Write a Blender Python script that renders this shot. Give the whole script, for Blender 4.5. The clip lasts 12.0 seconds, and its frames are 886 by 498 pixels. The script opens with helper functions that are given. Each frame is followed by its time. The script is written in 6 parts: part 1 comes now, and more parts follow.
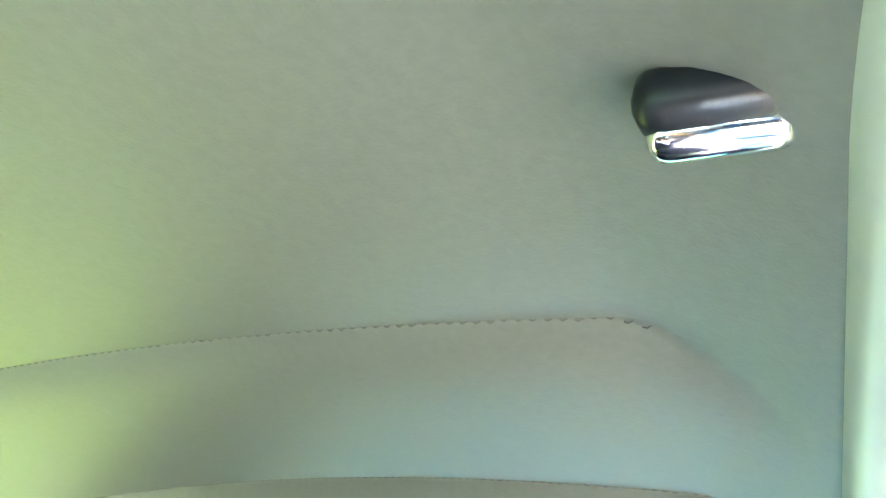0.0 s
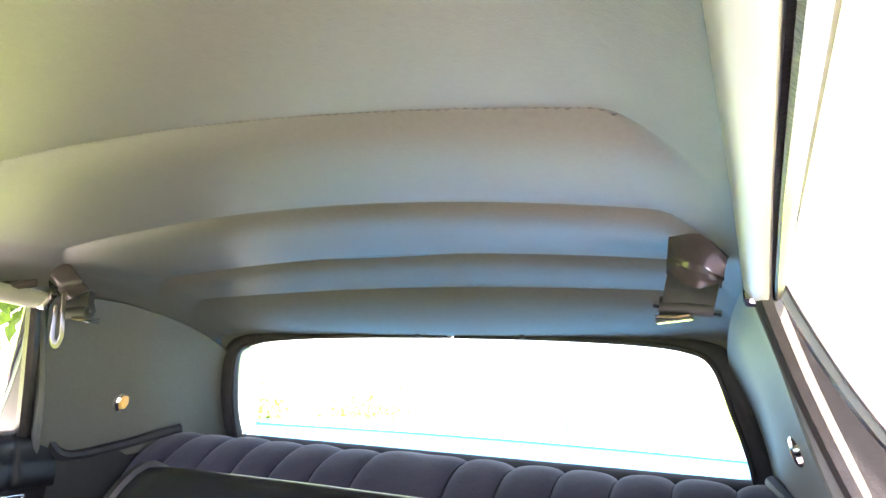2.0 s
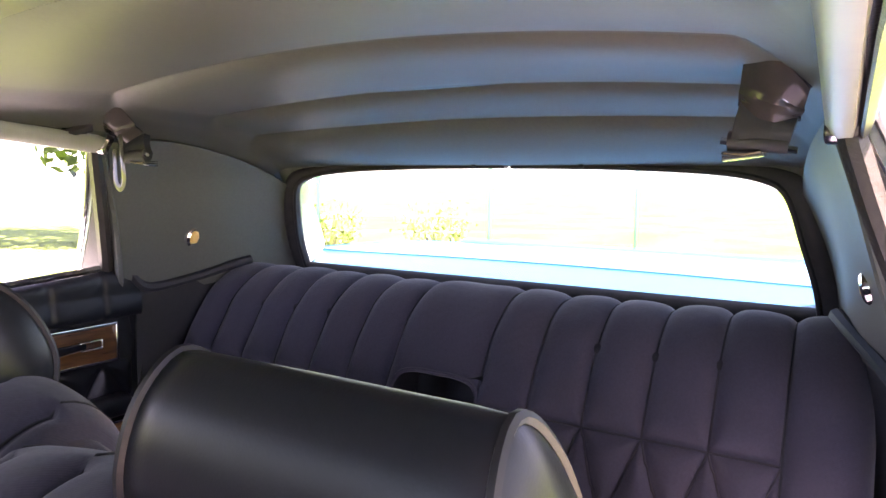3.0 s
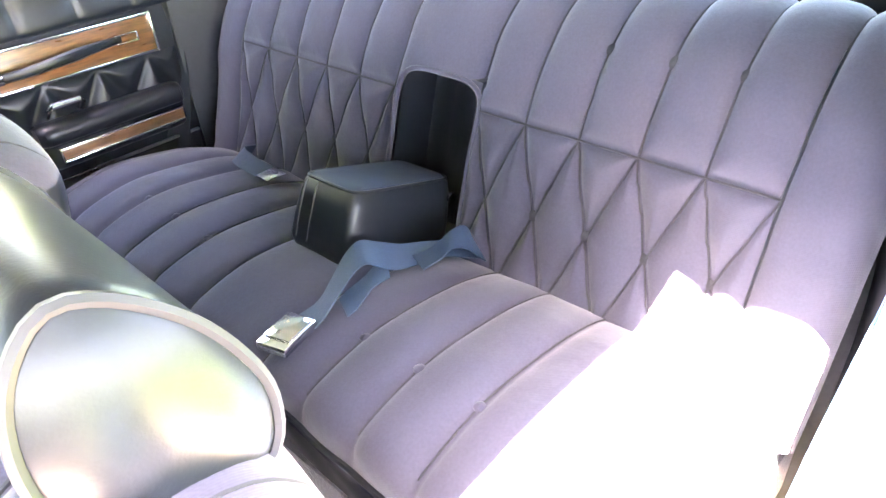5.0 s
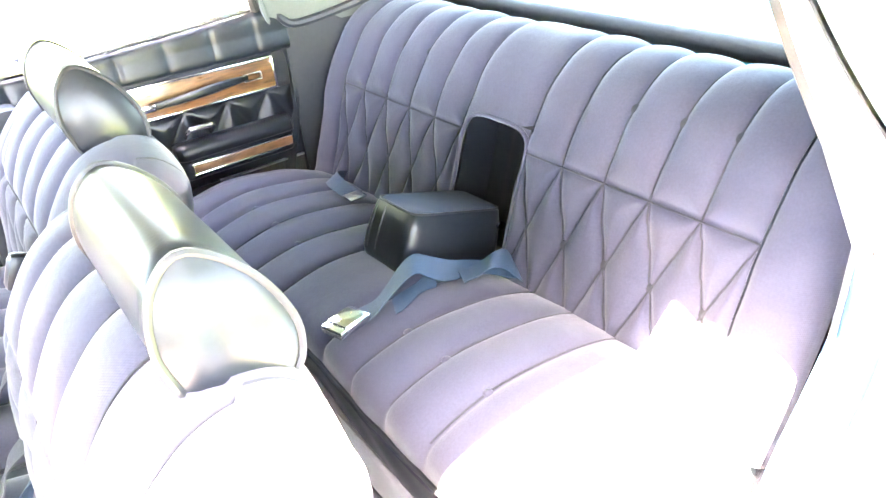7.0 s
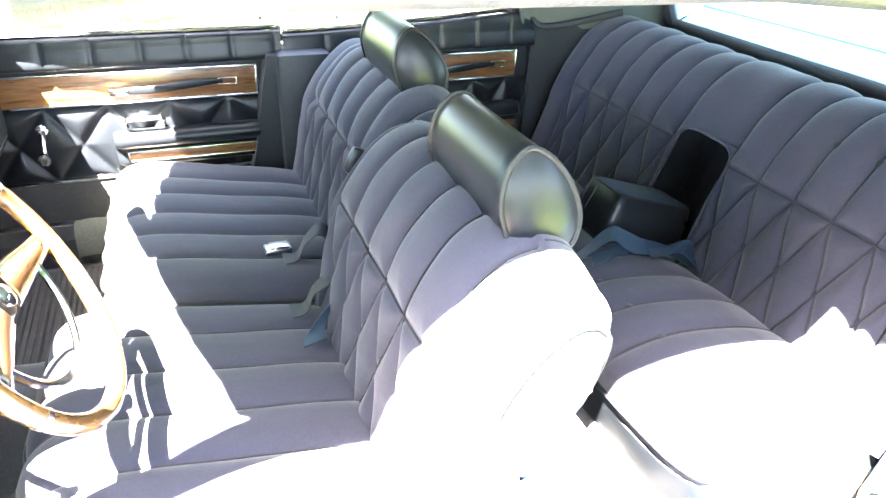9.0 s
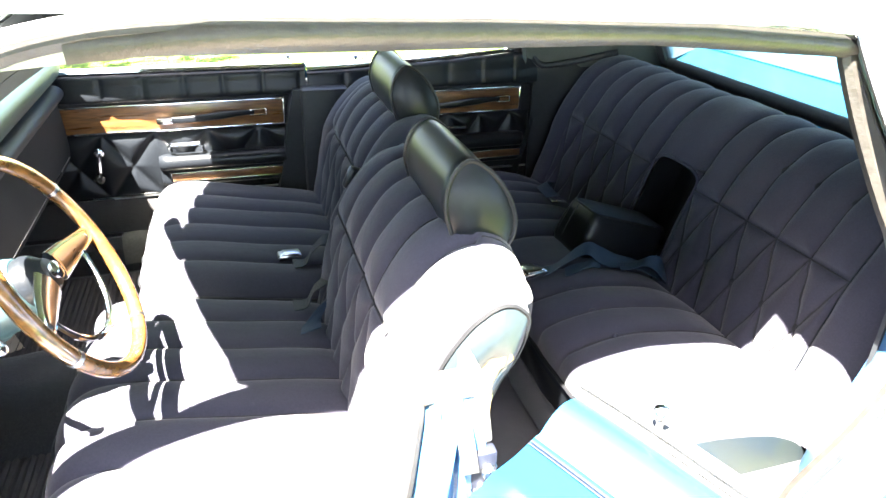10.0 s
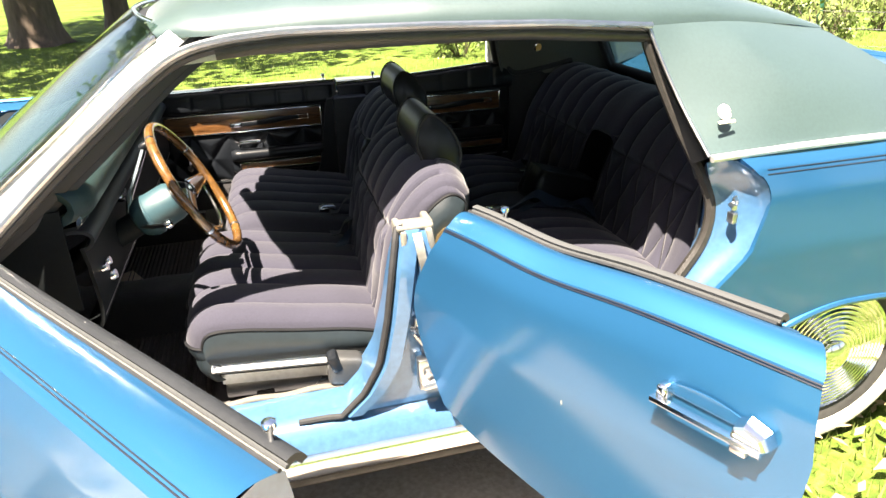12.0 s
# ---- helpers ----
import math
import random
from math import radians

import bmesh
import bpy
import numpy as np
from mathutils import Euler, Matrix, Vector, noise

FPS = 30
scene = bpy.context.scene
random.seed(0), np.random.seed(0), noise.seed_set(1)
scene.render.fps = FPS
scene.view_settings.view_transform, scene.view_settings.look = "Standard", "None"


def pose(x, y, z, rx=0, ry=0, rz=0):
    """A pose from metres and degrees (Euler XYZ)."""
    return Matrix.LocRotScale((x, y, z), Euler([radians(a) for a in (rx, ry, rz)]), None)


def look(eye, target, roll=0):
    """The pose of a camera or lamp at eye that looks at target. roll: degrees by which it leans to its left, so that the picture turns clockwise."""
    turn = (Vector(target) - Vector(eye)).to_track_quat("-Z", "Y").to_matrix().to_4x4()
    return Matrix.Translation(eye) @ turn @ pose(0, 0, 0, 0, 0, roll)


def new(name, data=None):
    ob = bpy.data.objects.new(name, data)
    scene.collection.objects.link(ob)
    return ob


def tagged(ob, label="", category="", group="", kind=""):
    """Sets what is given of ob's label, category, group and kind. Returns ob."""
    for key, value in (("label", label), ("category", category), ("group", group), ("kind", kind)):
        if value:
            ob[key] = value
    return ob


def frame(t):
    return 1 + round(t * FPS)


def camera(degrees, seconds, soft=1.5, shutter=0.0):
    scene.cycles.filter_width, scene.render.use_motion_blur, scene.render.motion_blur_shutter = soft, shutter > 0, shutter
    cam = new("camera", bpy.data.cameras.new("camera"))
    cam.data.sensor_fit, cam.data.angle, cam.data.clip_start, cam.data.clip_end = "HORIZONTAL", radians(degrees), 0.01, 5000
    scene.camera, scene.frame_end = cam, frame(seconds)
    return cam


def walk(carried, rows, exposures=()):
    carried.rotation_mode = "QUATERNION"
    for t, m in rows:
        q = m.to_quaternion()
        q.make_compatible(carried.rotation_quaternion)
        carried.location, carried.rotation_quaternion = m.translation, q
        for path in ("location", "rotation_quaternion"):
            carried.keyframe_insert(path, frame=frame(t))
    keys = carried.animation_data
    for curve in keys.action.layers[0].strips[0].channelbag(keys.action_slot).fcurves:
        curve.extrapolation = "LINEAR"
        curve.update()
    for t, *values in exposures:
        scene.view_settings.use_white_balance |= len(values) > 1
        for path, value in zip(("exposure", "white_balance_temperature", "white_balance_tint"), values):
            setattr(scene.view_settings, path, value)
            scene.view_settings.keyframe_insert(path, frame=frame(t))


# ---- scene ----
cam = camera(66.5, 12.0)
PATH = [
    (0, (-0.363, -0.597, 1.164), (1.063, 0.161, 2.344), 5.9),
    (0.5, (-0.296, -0.611, 1.16), (1.271, 0.154, 2.139), 5.8),
    (0.8, (-0.284, -0.619, 1.152), (1.363, 0.19, 1.947), 5.4),
    (1, (-0.271, -0.622, 1.149), (1.417, 0.196, 1.843), 4.2),
    (1.5, (-0.227, -0.642, 1.163), (1.542, 0.143, 1.666), 2.5),
    (2, (-0.217, -0.647, 1.15), (1.56, 0.192, 1.521), 2.3),
    (2.5, (-0.211, -0.637, 1.189), (1.553, 0.298, 1.305), 1.4),
    (3, (-0.172, -0.654, 1.196), (1.543, 0.358, 1.010), 0.9),
    (3.5, (-0.082, -0.657, 1.238), (1.571, 0.217, 0.527), -1.7),
    (3.7, (-0.048, -0.666, 1.245), (1.571, 0.12, 0.374), -0.4),
    (4.5, (0.02, -0.745, 1.232), (1.42, 0.22, 0.185), -2.6),
    (5.3, (0.091, -0.832, 1.274), (1.191, 0.383, 0.128), -4.0),
    (5.5, (0.09, -0.852, 1.282), (1.206, 0.365, 0.154), -3.4),
    (6, (0.067, -0.921, 1.315), (1.14, 0.363, 0.219), -4.9),
    (6.5, (0.036, -0.978, 1.33), (1.075, 0.388, 0.303), -4.4),
    (7, (0.025, -1.011, 1.342), (1.014, 0.387, 0.309), -4.8),
    (7.5, (-0.029, -1.05, 1.354), (0.924, 0.393, 0.35), -2.4),
    (7.7, (-0.083, -1.071, 1.348), (0.829, 0.421, 0.378), -1.2),
    (9.3, (-0.293, -1.274, 1.407), (0.349, 0.338, 0.413), 2.6),
    (9.5, (-0.294, -1.312, 1.416), (0.346, 0.306, 0.429), 2.7),
    (10, (-0.219, -1.463, 1.435), (0.32, 0.239, 0.533), 1.4),
    (10.5, (-0.181, -1.65, 1.462), (0.177, 0.11, 0.582), -0.2),
    (11, (-0.226, -1.841, 1.469), (0.231, -0.082, 0.634), -1.0),
    (11.5, (-0.299, -2.063, 1.465), (0.162, -0.315, 0.611), -1.9),
    (12, (-0.287, -2.241, 1.485), (0.154, -0.468, 0.671), -2.2),
]
EXPOSURES = [
    (0.0, 6.15, 6300, 5), (0.5, 6.45, 6500, 14), (0.8, 6.6, 6700, 20), (1.5, 6.3, 7200, 30), (2.5, 6.05, 7500, 38), (3.0, 5.5, 7400, 50), (3.5, 4.75, 7300, 64), (3.7, 4.9, 7300, 62),
    (5.3, 8.9, 7600, 24), (6.5, 9.05, 7600, 22), (7.7, 8.75, 7600, 18), (9.3, 6.75, 6800, 11), (10.0, 5.6, 6850, 11), (10.5, 4.6, 7050, 12), (11.0, 4.15, 7400, 13), (11.5, 3.75, 7600, 15), (12.0, 3.05, 7500, 14),
]
walk(cam, [(t, look(eye, target, roll)) for t, eye, target, roll in PATH], EXPOSURES)

# ---- light ----
SUN_TO = Vector((0.33, 0.30, -1.0)).normalized()
world = bpy.data.worlds.new("sky_world")
scene.world = world
world.use_nodes = True
wn, wl = world.node_tree.nodes, world.node_tree.links
wn.clear()
w_out = wn.new("ShaderNodeOutputWorld")
w_bg = wn.new("ShaderNodeBackground")
w_sky = wn.new("ShaderNodeTexSky")
w_sky.sky_type = "NISHITA"
w_sky.sun_disc = False
w_sky.air_density = 0.75
w_sky.dust_density = 1.6
w_sky.ozone_density = 0.3
w_sky.sun_elevation = math.asin(-SUN_TO.z)
w_sky.sun_rotation = math.atan2(-SUN_TO.x, -SUN_TO.y)
w_bg.inputs["Strength"].default_value = 0.05
wl.new(w_sky.outputs[0], w_bg.inputs[0])
wl.new(w_bg.outputs[0], w_out.inputs[0])
sun_data = bpy.data.lights.new("sun", "SUN")
sun_data.energy = 5.0
sun_data.angle = radians(0.53)
sun_data.color = (1.0, 0.95, 0.86)
sun = new("sun", sun_data)
sun.matrix_world = look((0, 0, 12), tuple(Vector((0, 0, 12)) + SUN_TO))

# ---- materials ----
def mat(name, color, rough=0.6, metal=0.0, scale=40.0, vary=0.15, bump=0.0, bump_scale=None, coat=0.0, sheen=0.0,
        color2=None, big=3.0, spec=0.5, stretch=None, rand=0.0):
    """A surface with two scales of variation and fine relief."""
    m = bpy.data.materials.new(name)
    m.use_nodes = True
    n, l = m.node_tree.nodes, m.node_tree.links
    b = n["Principled BSDF"]
    b.inputs["Roughness"].default_value = rough
    b.inputs["Metallic"].default_value = metal
    b.inputs["Coat Weight"].default_value = coat
    b.inputs["Coat Roughness"].default_value = 0.06
    b.inputs["Sheen Weight"].default_value = sheen
    b.inputs["Specular IOR Level"].default_value = spec
    tc = n.new("ShaderNodeTexCoord")
    mp = n.new("ShaderNodeMapping")
    if stretch:
        mp.inputs["Scale"].default_value = stretch
    l.new(tc.outputs["Object"], mp.inputs[0])
    fine = n.new("ShaderNodeTexNoise")
    fine.inputs["Scale"].default_value = scale
    fine.inputs["Detail"].default_value = 5
    wide = n.new("ShaderNodeTexNoise")
    wide.inputs["Scale"].default_value = big
    wide.inputs["Detail"].default_value = 3
    l.new(mp.outputs[0], fine.inputs[0])
    l.new(mp.outputs[0], wide.inputs[0])
    mixf = n.new("ShaderNodeMix")
    mixf.data_type = "FLOAT"
    mixf.inputs[0].default_value = 0.45
    l.new(fine.outputs[0], mixf.inputs[2])
    l.new(wide.outputs[0], mixf.inputs[3])
    ramp = n.new("ShaderNodeValToRGB")
    c2 = color2 or color
    ramp.color_ramp.elements[0].position = 0.3
    ramp.color_ramp.elements[1].position = 0.7
    ramp.color_ramp.elements[0].color = (*[max(0.0, c * (1 - vary)) for c in color], 1)
    ramp.color_ramp.elements[1].color = (*[min(1.0, c * (1 + vary)) for c in c2], 1)
    l.new(mixf.outputs[0], ramp.inputs[0])
    last = ramp.outputs[0]
    if rand:
        oi = n.new("ShaderNodeObjectInfo")
        hs = n.new("ShaderNodeHueSaturation")
        mr = n.new("ShaderNodeMapRange")
        mr.inputs[3].default_value = 1 - rand
        mr.inputs[4].default_value = 1 + rand
        l.new(oi.outputs["Random"], mr.inputs[0])
        l.new(mr.outputs[0], hs.inputs["Value"])
        l.new(last, hs.inputs["Color"])
        last = hs.outputs[0]
    l.new(last, b.inputs["Base Color"])
    rr = n.new("ShaderNodeMapRange")
    rr.inputs[3].default_value = max(0.02, rough - 0.08)
    rr.inputs[4].default_value = min(1.0, rough + 0.08)
    l.new(wide.outputs[0], rr.inputs[0])
    l.new(rr.outputs[0], b.inputs["Roughness"])
    if bump:
        bn = n.new("ShaderNodeTexNoise")
        bn.inputs["Scale"].default_value = bump_scale or scale * 4
        bn.inputs["Detail"].default_value = 3
        l.new(mp.outputs[0], bn.inputs[0])
        bp = n.new("ShaderNodeBump")
        bp.inputs["Strength"].default_value = bump
        bp.inputs["Distance"].default_value = 0.002
        l.new(bn.outputs[0], bp.inputs["Height"])
        l.new(bp.outputs[0], b.inputs["Normal"])
    return m


def wood_mat(name, c1, c2, rough=0.3, axis=(1.5, 12, 12), coat=0.5):
    m = mat(name, c1, rough, color2=c2, scale=14, vary=0.35, big=5, coat=coat, stretch=axis, bump=0.05)
    return m


def cloth_mat(name, color, rough=0.9):
    """Woven cloth: a fine weave in the relief and a slight nap."""
    m = mat(name, color, rough, scale=260, vary=0.22, sheen=0.14, big=5, spec=0.25)
    n, l = m.node_tree.nodes, m.node_tree.links
    b = n["Principled BSDF"]
    b.inputs["Sheen Roughness"].default_value = 0.5
    tc = n.new("ShaderNodeTexCoord")
    w1 = n.new("ShaderNodeTexWave")
    w1.bands_direction = "Y"
    w1.inputs["Scale"].default_value = 170
    w1.inputs["Distortion"].default_value = 1.2
    w2 = n.new("ShaderNodeTexWave")
    w2.bands_direction = "DIAGONAL"
    w2.inputs["Scale"].default_value = 150
    w2.inputs["Distortion"].default_value = 1.2
    ad = n.new("ShaderNodeMath")
    l.new(tc.outputs["Object"], w1.inputs[0])
    l.new(tc.outputs["Object"], w2.inputs[0])
    l.new(w1.outputs[1], ad.inputs[0])
    l.new(w2.outputs[1], ad.inputs[1])
    nb = n.new("ShaderNodeTexNoise")
    nb.inputs["Scale"].default_value = 14
    nb.inputs["Detail"].default_value = 4
    l.new(tc.outputs["Object"], nb.inputs[0])
    b1 = n.new("ShaderNodeBump")
    b1.inputs["Strength"].default_value = 0.10
    b1.inputs["Distance"].default_value = 0.001
    b2 = n.new("ShaderNodeBump")
    b2.inputs["Strength"].default_value = 0.35
    b2.inputs["Distance"].default_value = 0.008
    l.new(ad.outputs[0], b1.inputs["Height"])
    l.new(nb.outputs[0], b2.inputs["Height"])
    l.new(b2.outputs[0], b1.inputs["Normal"])
    l.new(b1.outputs[0], b.inputs["Normal"])
    return m


def glass_mat(name, tint=(0.92, 0.97, 0.95)):
    m = bpy.data.materials.new(name)
    m.use_nodes = True
    n, l = m.node_tree.nodes, m.node_tree.links
    n.clear()
    out = n.new("ShaderNodeOutputMaterial")
    tr = n.new("ShaderNodeBsdfTransparent")
    tr.inputs[0].default_value = (*tint, 1)
    gl = n.new("ShaderNodeBsdfGlossy")
    gl.inputs["Roughness"].default_value = 0.02
    lw = n.new("ShaderNodeLayerWeight")
    lw.inputs[0].default_value = 0.5
    pw = n.new("ShaderNodeMath")
    pw.operation = "POWER"
    pw.inputs[1].default_value = 5.0
    fr = n.new("ShaderNodeMath")
    fr.operation = "MULTIPLY_ADD"
    fr.inputs[1].default_value = 0.8
    fr.inputs[2].default_value = 0.05
    l.new(lw.outputs["Facing"], pw.inputs[0])
    l.new(pw.outputs[0], fr.inputs[0])
    mx = n.new("ShaderNodeMixShader")
    l.new(fr.outputs[0], mx.inputs[0])
    l.new(tr.outputs[0], mx.inputs[1])
    l.new(gl.outputs[0], mx.inputs[2])
    l.new(mx.outputs[0], out.inputs[0])
    return m


CLOTH = cloth_mat("seat_cloth", (0.0258, 0.0256, 0.0385))
VINYL = mat("black_vinyl", (0.0065, 0.008, 0.0105), 0.34, scale=120, vary=0.2, bump=0.06, bump_scale=420, spec=0.22)
VINYL_DULL = mat("dull_black_vinyl", (0.015, 0.017, 0.020), 0.52, scale=90, vary=0.2, bump=0.15, bump_scale=380, spec=0.3)
VINYL_SIDE = mat("blue_black_vinyl", (0.013, 0.019, 0.023), 0.38, scale=90, vary=0.2, bump=0.12, bump_scale=380, spec=0.45)
PIPING = mat("dark_piping", (0.007, 0.0075, 0.009), 0.5, scale=60, vary=0.15, spec=0.3)
LINER = mat("headliner_vinyl", (0.066, 0.074, 0.066), 0.52, scale=160, vary=0.12, bump=0.10, bump_scale=520, big=2, spec=0.5)
RAIL = mat("rail_paint", (0.25, 0.27, 0.24), 0.35, scale=30, vary=0.08)
SOFT_THREAD = mat("grey_thread", (0.05, 0.052, 0.05), 0.9, scale=90)
THREAD = mat("thread", (0.008, 0.008, 0.010), 0.9, scale=90)
CHROME = mat("chrome", (0.78, 0.79, 0.80), 0.12, 1.0, scale=50, vary=0.06)
DULL_CHROME = mat("worn_chrome", (0.50, 0.51, 0.52), 0.28, 1.0, scale=40, vary=0.2)
RUBBER = mat("rubber", (0.018, 0.019, 0.021), 0.70, scale=60, vary=0.3, bump=0.2, spec=0.3)
SATIN = mat("satin_aluminium", (0.74, 0.75, 0.76), 0.34, 0.75, scale=70, vary=0.15)
OLD_RUBBER = mat("perished_rubber", (0.020, 0.0185, 0.017), 0.40, scale=50, vary=0.5, bump=0.4, spec=0.5)
PAINT = mat("blue_metallic_paint", (0.014, 0.090, 0.198), 0.40, 0.55, scale=900, vary=0.10, coat=0.52, big=1.2, spec=0.15)
PAINT_IN = mat("blue_jamb_paint", (0.046, 0.122, 0.235), 0.36, 0.3, scale=60, vary=0.2, coat=0.6, big=6, spec=0.4)
for coated in (PAINT, PAINT_IN):
    cb = coated.node_tree.nodes["Principled BSDF"]
    cb.inputs["Coat Roughness"].default_value = 0.11
    cb.inputs["Coat IOR"].default_value = 1.75
VINYL_ROOF = mat("black_vinyl_roof", (0.032, 0.056, 0.058), 0.42, scale=120, vary=0.15, bump=0.12, bump_scale=350, spec=0.8, coat=0.4, sheen=1.0)
VINYL_ROOF.node_tree.nodes["Principled BSDF"].inputs["Sheen Roughness"].default_value = 0.22
VINYL_ROOF.node_tree.nodes["Principled BSDF"].inputs["Coat Roughness"].default_value = 0.24
WOOD = wood_mat("burl_wood", (0.070, 0.030, 0.011), (0.165, 0.072, 0.024))
RIM_WOOD = wood_mat("rim_wood", (0.060, 0.028, 0.009), (0.125, 0.060, 0.018), 0.25, (6, 6, 6), 0.8)
SPOKE_WOOD = wood_mat("spoke_wood", (0.026, 0.012, 0.005), (0.050, 0.024, 0.009))
TEAL = mat("teal_plastic", (0.018, 0.048, 0.060), 0.45, scale=90, vary=0.15, bump=0.1)
PAD_TEAL = mat("dash_pad_vinyl", (0.014, 0.034, 0.034), 0.45, scale=90, vary=0.2, bump=0.25, bump_scale=300)
DASH = mat("dash_vinyl", (0.007, 0.009, 0.010), 0.6, scale=90, vary=0.2, bump=0.25, bump_scale=300, spec=0.15)
CARPET = mat("carpet", (0.030, 0.028, 0.030), 0.95, scale=220, vary=0.5, bump=1.0, bump_scale=500, sheen=0.3)
CARPET_DUSTY = mat("dusty_carpet", (0.17, 0.16, 0.135), 0.95, scale=110, vary=0.5, bump=0.9, bump_scale=260, color2=(0.09, 0.085, 0.075))
RUBBER_MAT = mat("floor_rubber", (0.045, 0.036, 0.032), 0.7, scale=50, vary=0.3, bump=0.2)
BELT_BLUE = mat("belt_web_blue", (0.010, 0.024, 0.046), 0.6, scale=300, vary=0.25, bump=0.3, bump_scale=700)
BELT_BLACK = mat("belt_web_black", (0.011, 0.013, 0.018), 0.6, scale=300, vary=0.25, bump=0.3)
PLASTIC = mat("smoky_plastic", (0.040, 0.037, 0.035), 0.16, scale=60, vary=0.2)
LAMP_LENS = mat("lamp_lens", (0.80, 0.48, 0.14), 0.3, scale=200, vary=0.1, bump=0.3)
PAPER = mat("paper", (0.55, 0.47, 0.36), 0.8, scale=30, vary=0.1)
WHITE_WALL = mat("whitewall", (0.55, 0.53, 0.48), 0.7, scale=40, vary=0.2)
TYRE = mat("tyre_rubber", (0.03, 0.03, 0.03), 0.8, scale=50, vary=0.3, bump=0.3)
DUST = mat("dusty_strip", (0.105, 0.112, 0.116), 0.8, scale=45, vary=0.6, bump=0.5, color2=(0.022, 0.024, 0.026), big=14)
GRIT = mat("pale_gritty_strip", (0.30, 0.30, 0.28), 0.85, scale=70, vary=0.6, bump=0.6, color2=(0.11, 0.11, 0.10), big=18)
GOLD = mat("gold_toned_metal", (0.20, 0.15, 0.08), 0.40, 0.6, scale=50, vary=0.25)
STRIPE = mat("dark_stripe", (0.01, 0.012, 0.02), 0.4)
UNDER = mat("underbody", (0.03, 0.028, 0.026), 0.9, scale=20, vary=0.4, bump=0.4)
GLASS = glass_mat("glass", (0.74, 0.82, 0.78))
BARK = mat("bark", (0.075, 0.055, 0.040), 0.9, scale=18, vary=0.5, bump=1.0, bump_scale=30, stretch=(1, 1, 0.25))
LEAF = mat("tree_leaf", (0.04, 0.085, 0.016), 0.55, scale=9, vary=0.4, color2=(0.075, 0.13, 0.025))
SHRUB = mat("shrub_leaf", (0.06, 0.11, 0.025), 0.55, scale=9, vary=0.4, color2=(0.14, 0.17, 0.05))
DRY = mat("dry_leaf", (0.30, 0.24, 0.12), 0.8, scale=20, vary=0.4, rand=0.3)
POST_GREEN = mat("green_post", (0.02, 0.10, 0.06), 0.5, scale=30, vary=0.3)
WIRE = mat("wire", (0.07, 0.07, 0.065), 0.6, 0.3)
DRIVE = mat("asphalt", (0.33, 0.275, 0.22), 0.9, scale=60, vary=0.35, bump=0.9, bump_scale=90, big=1.2)

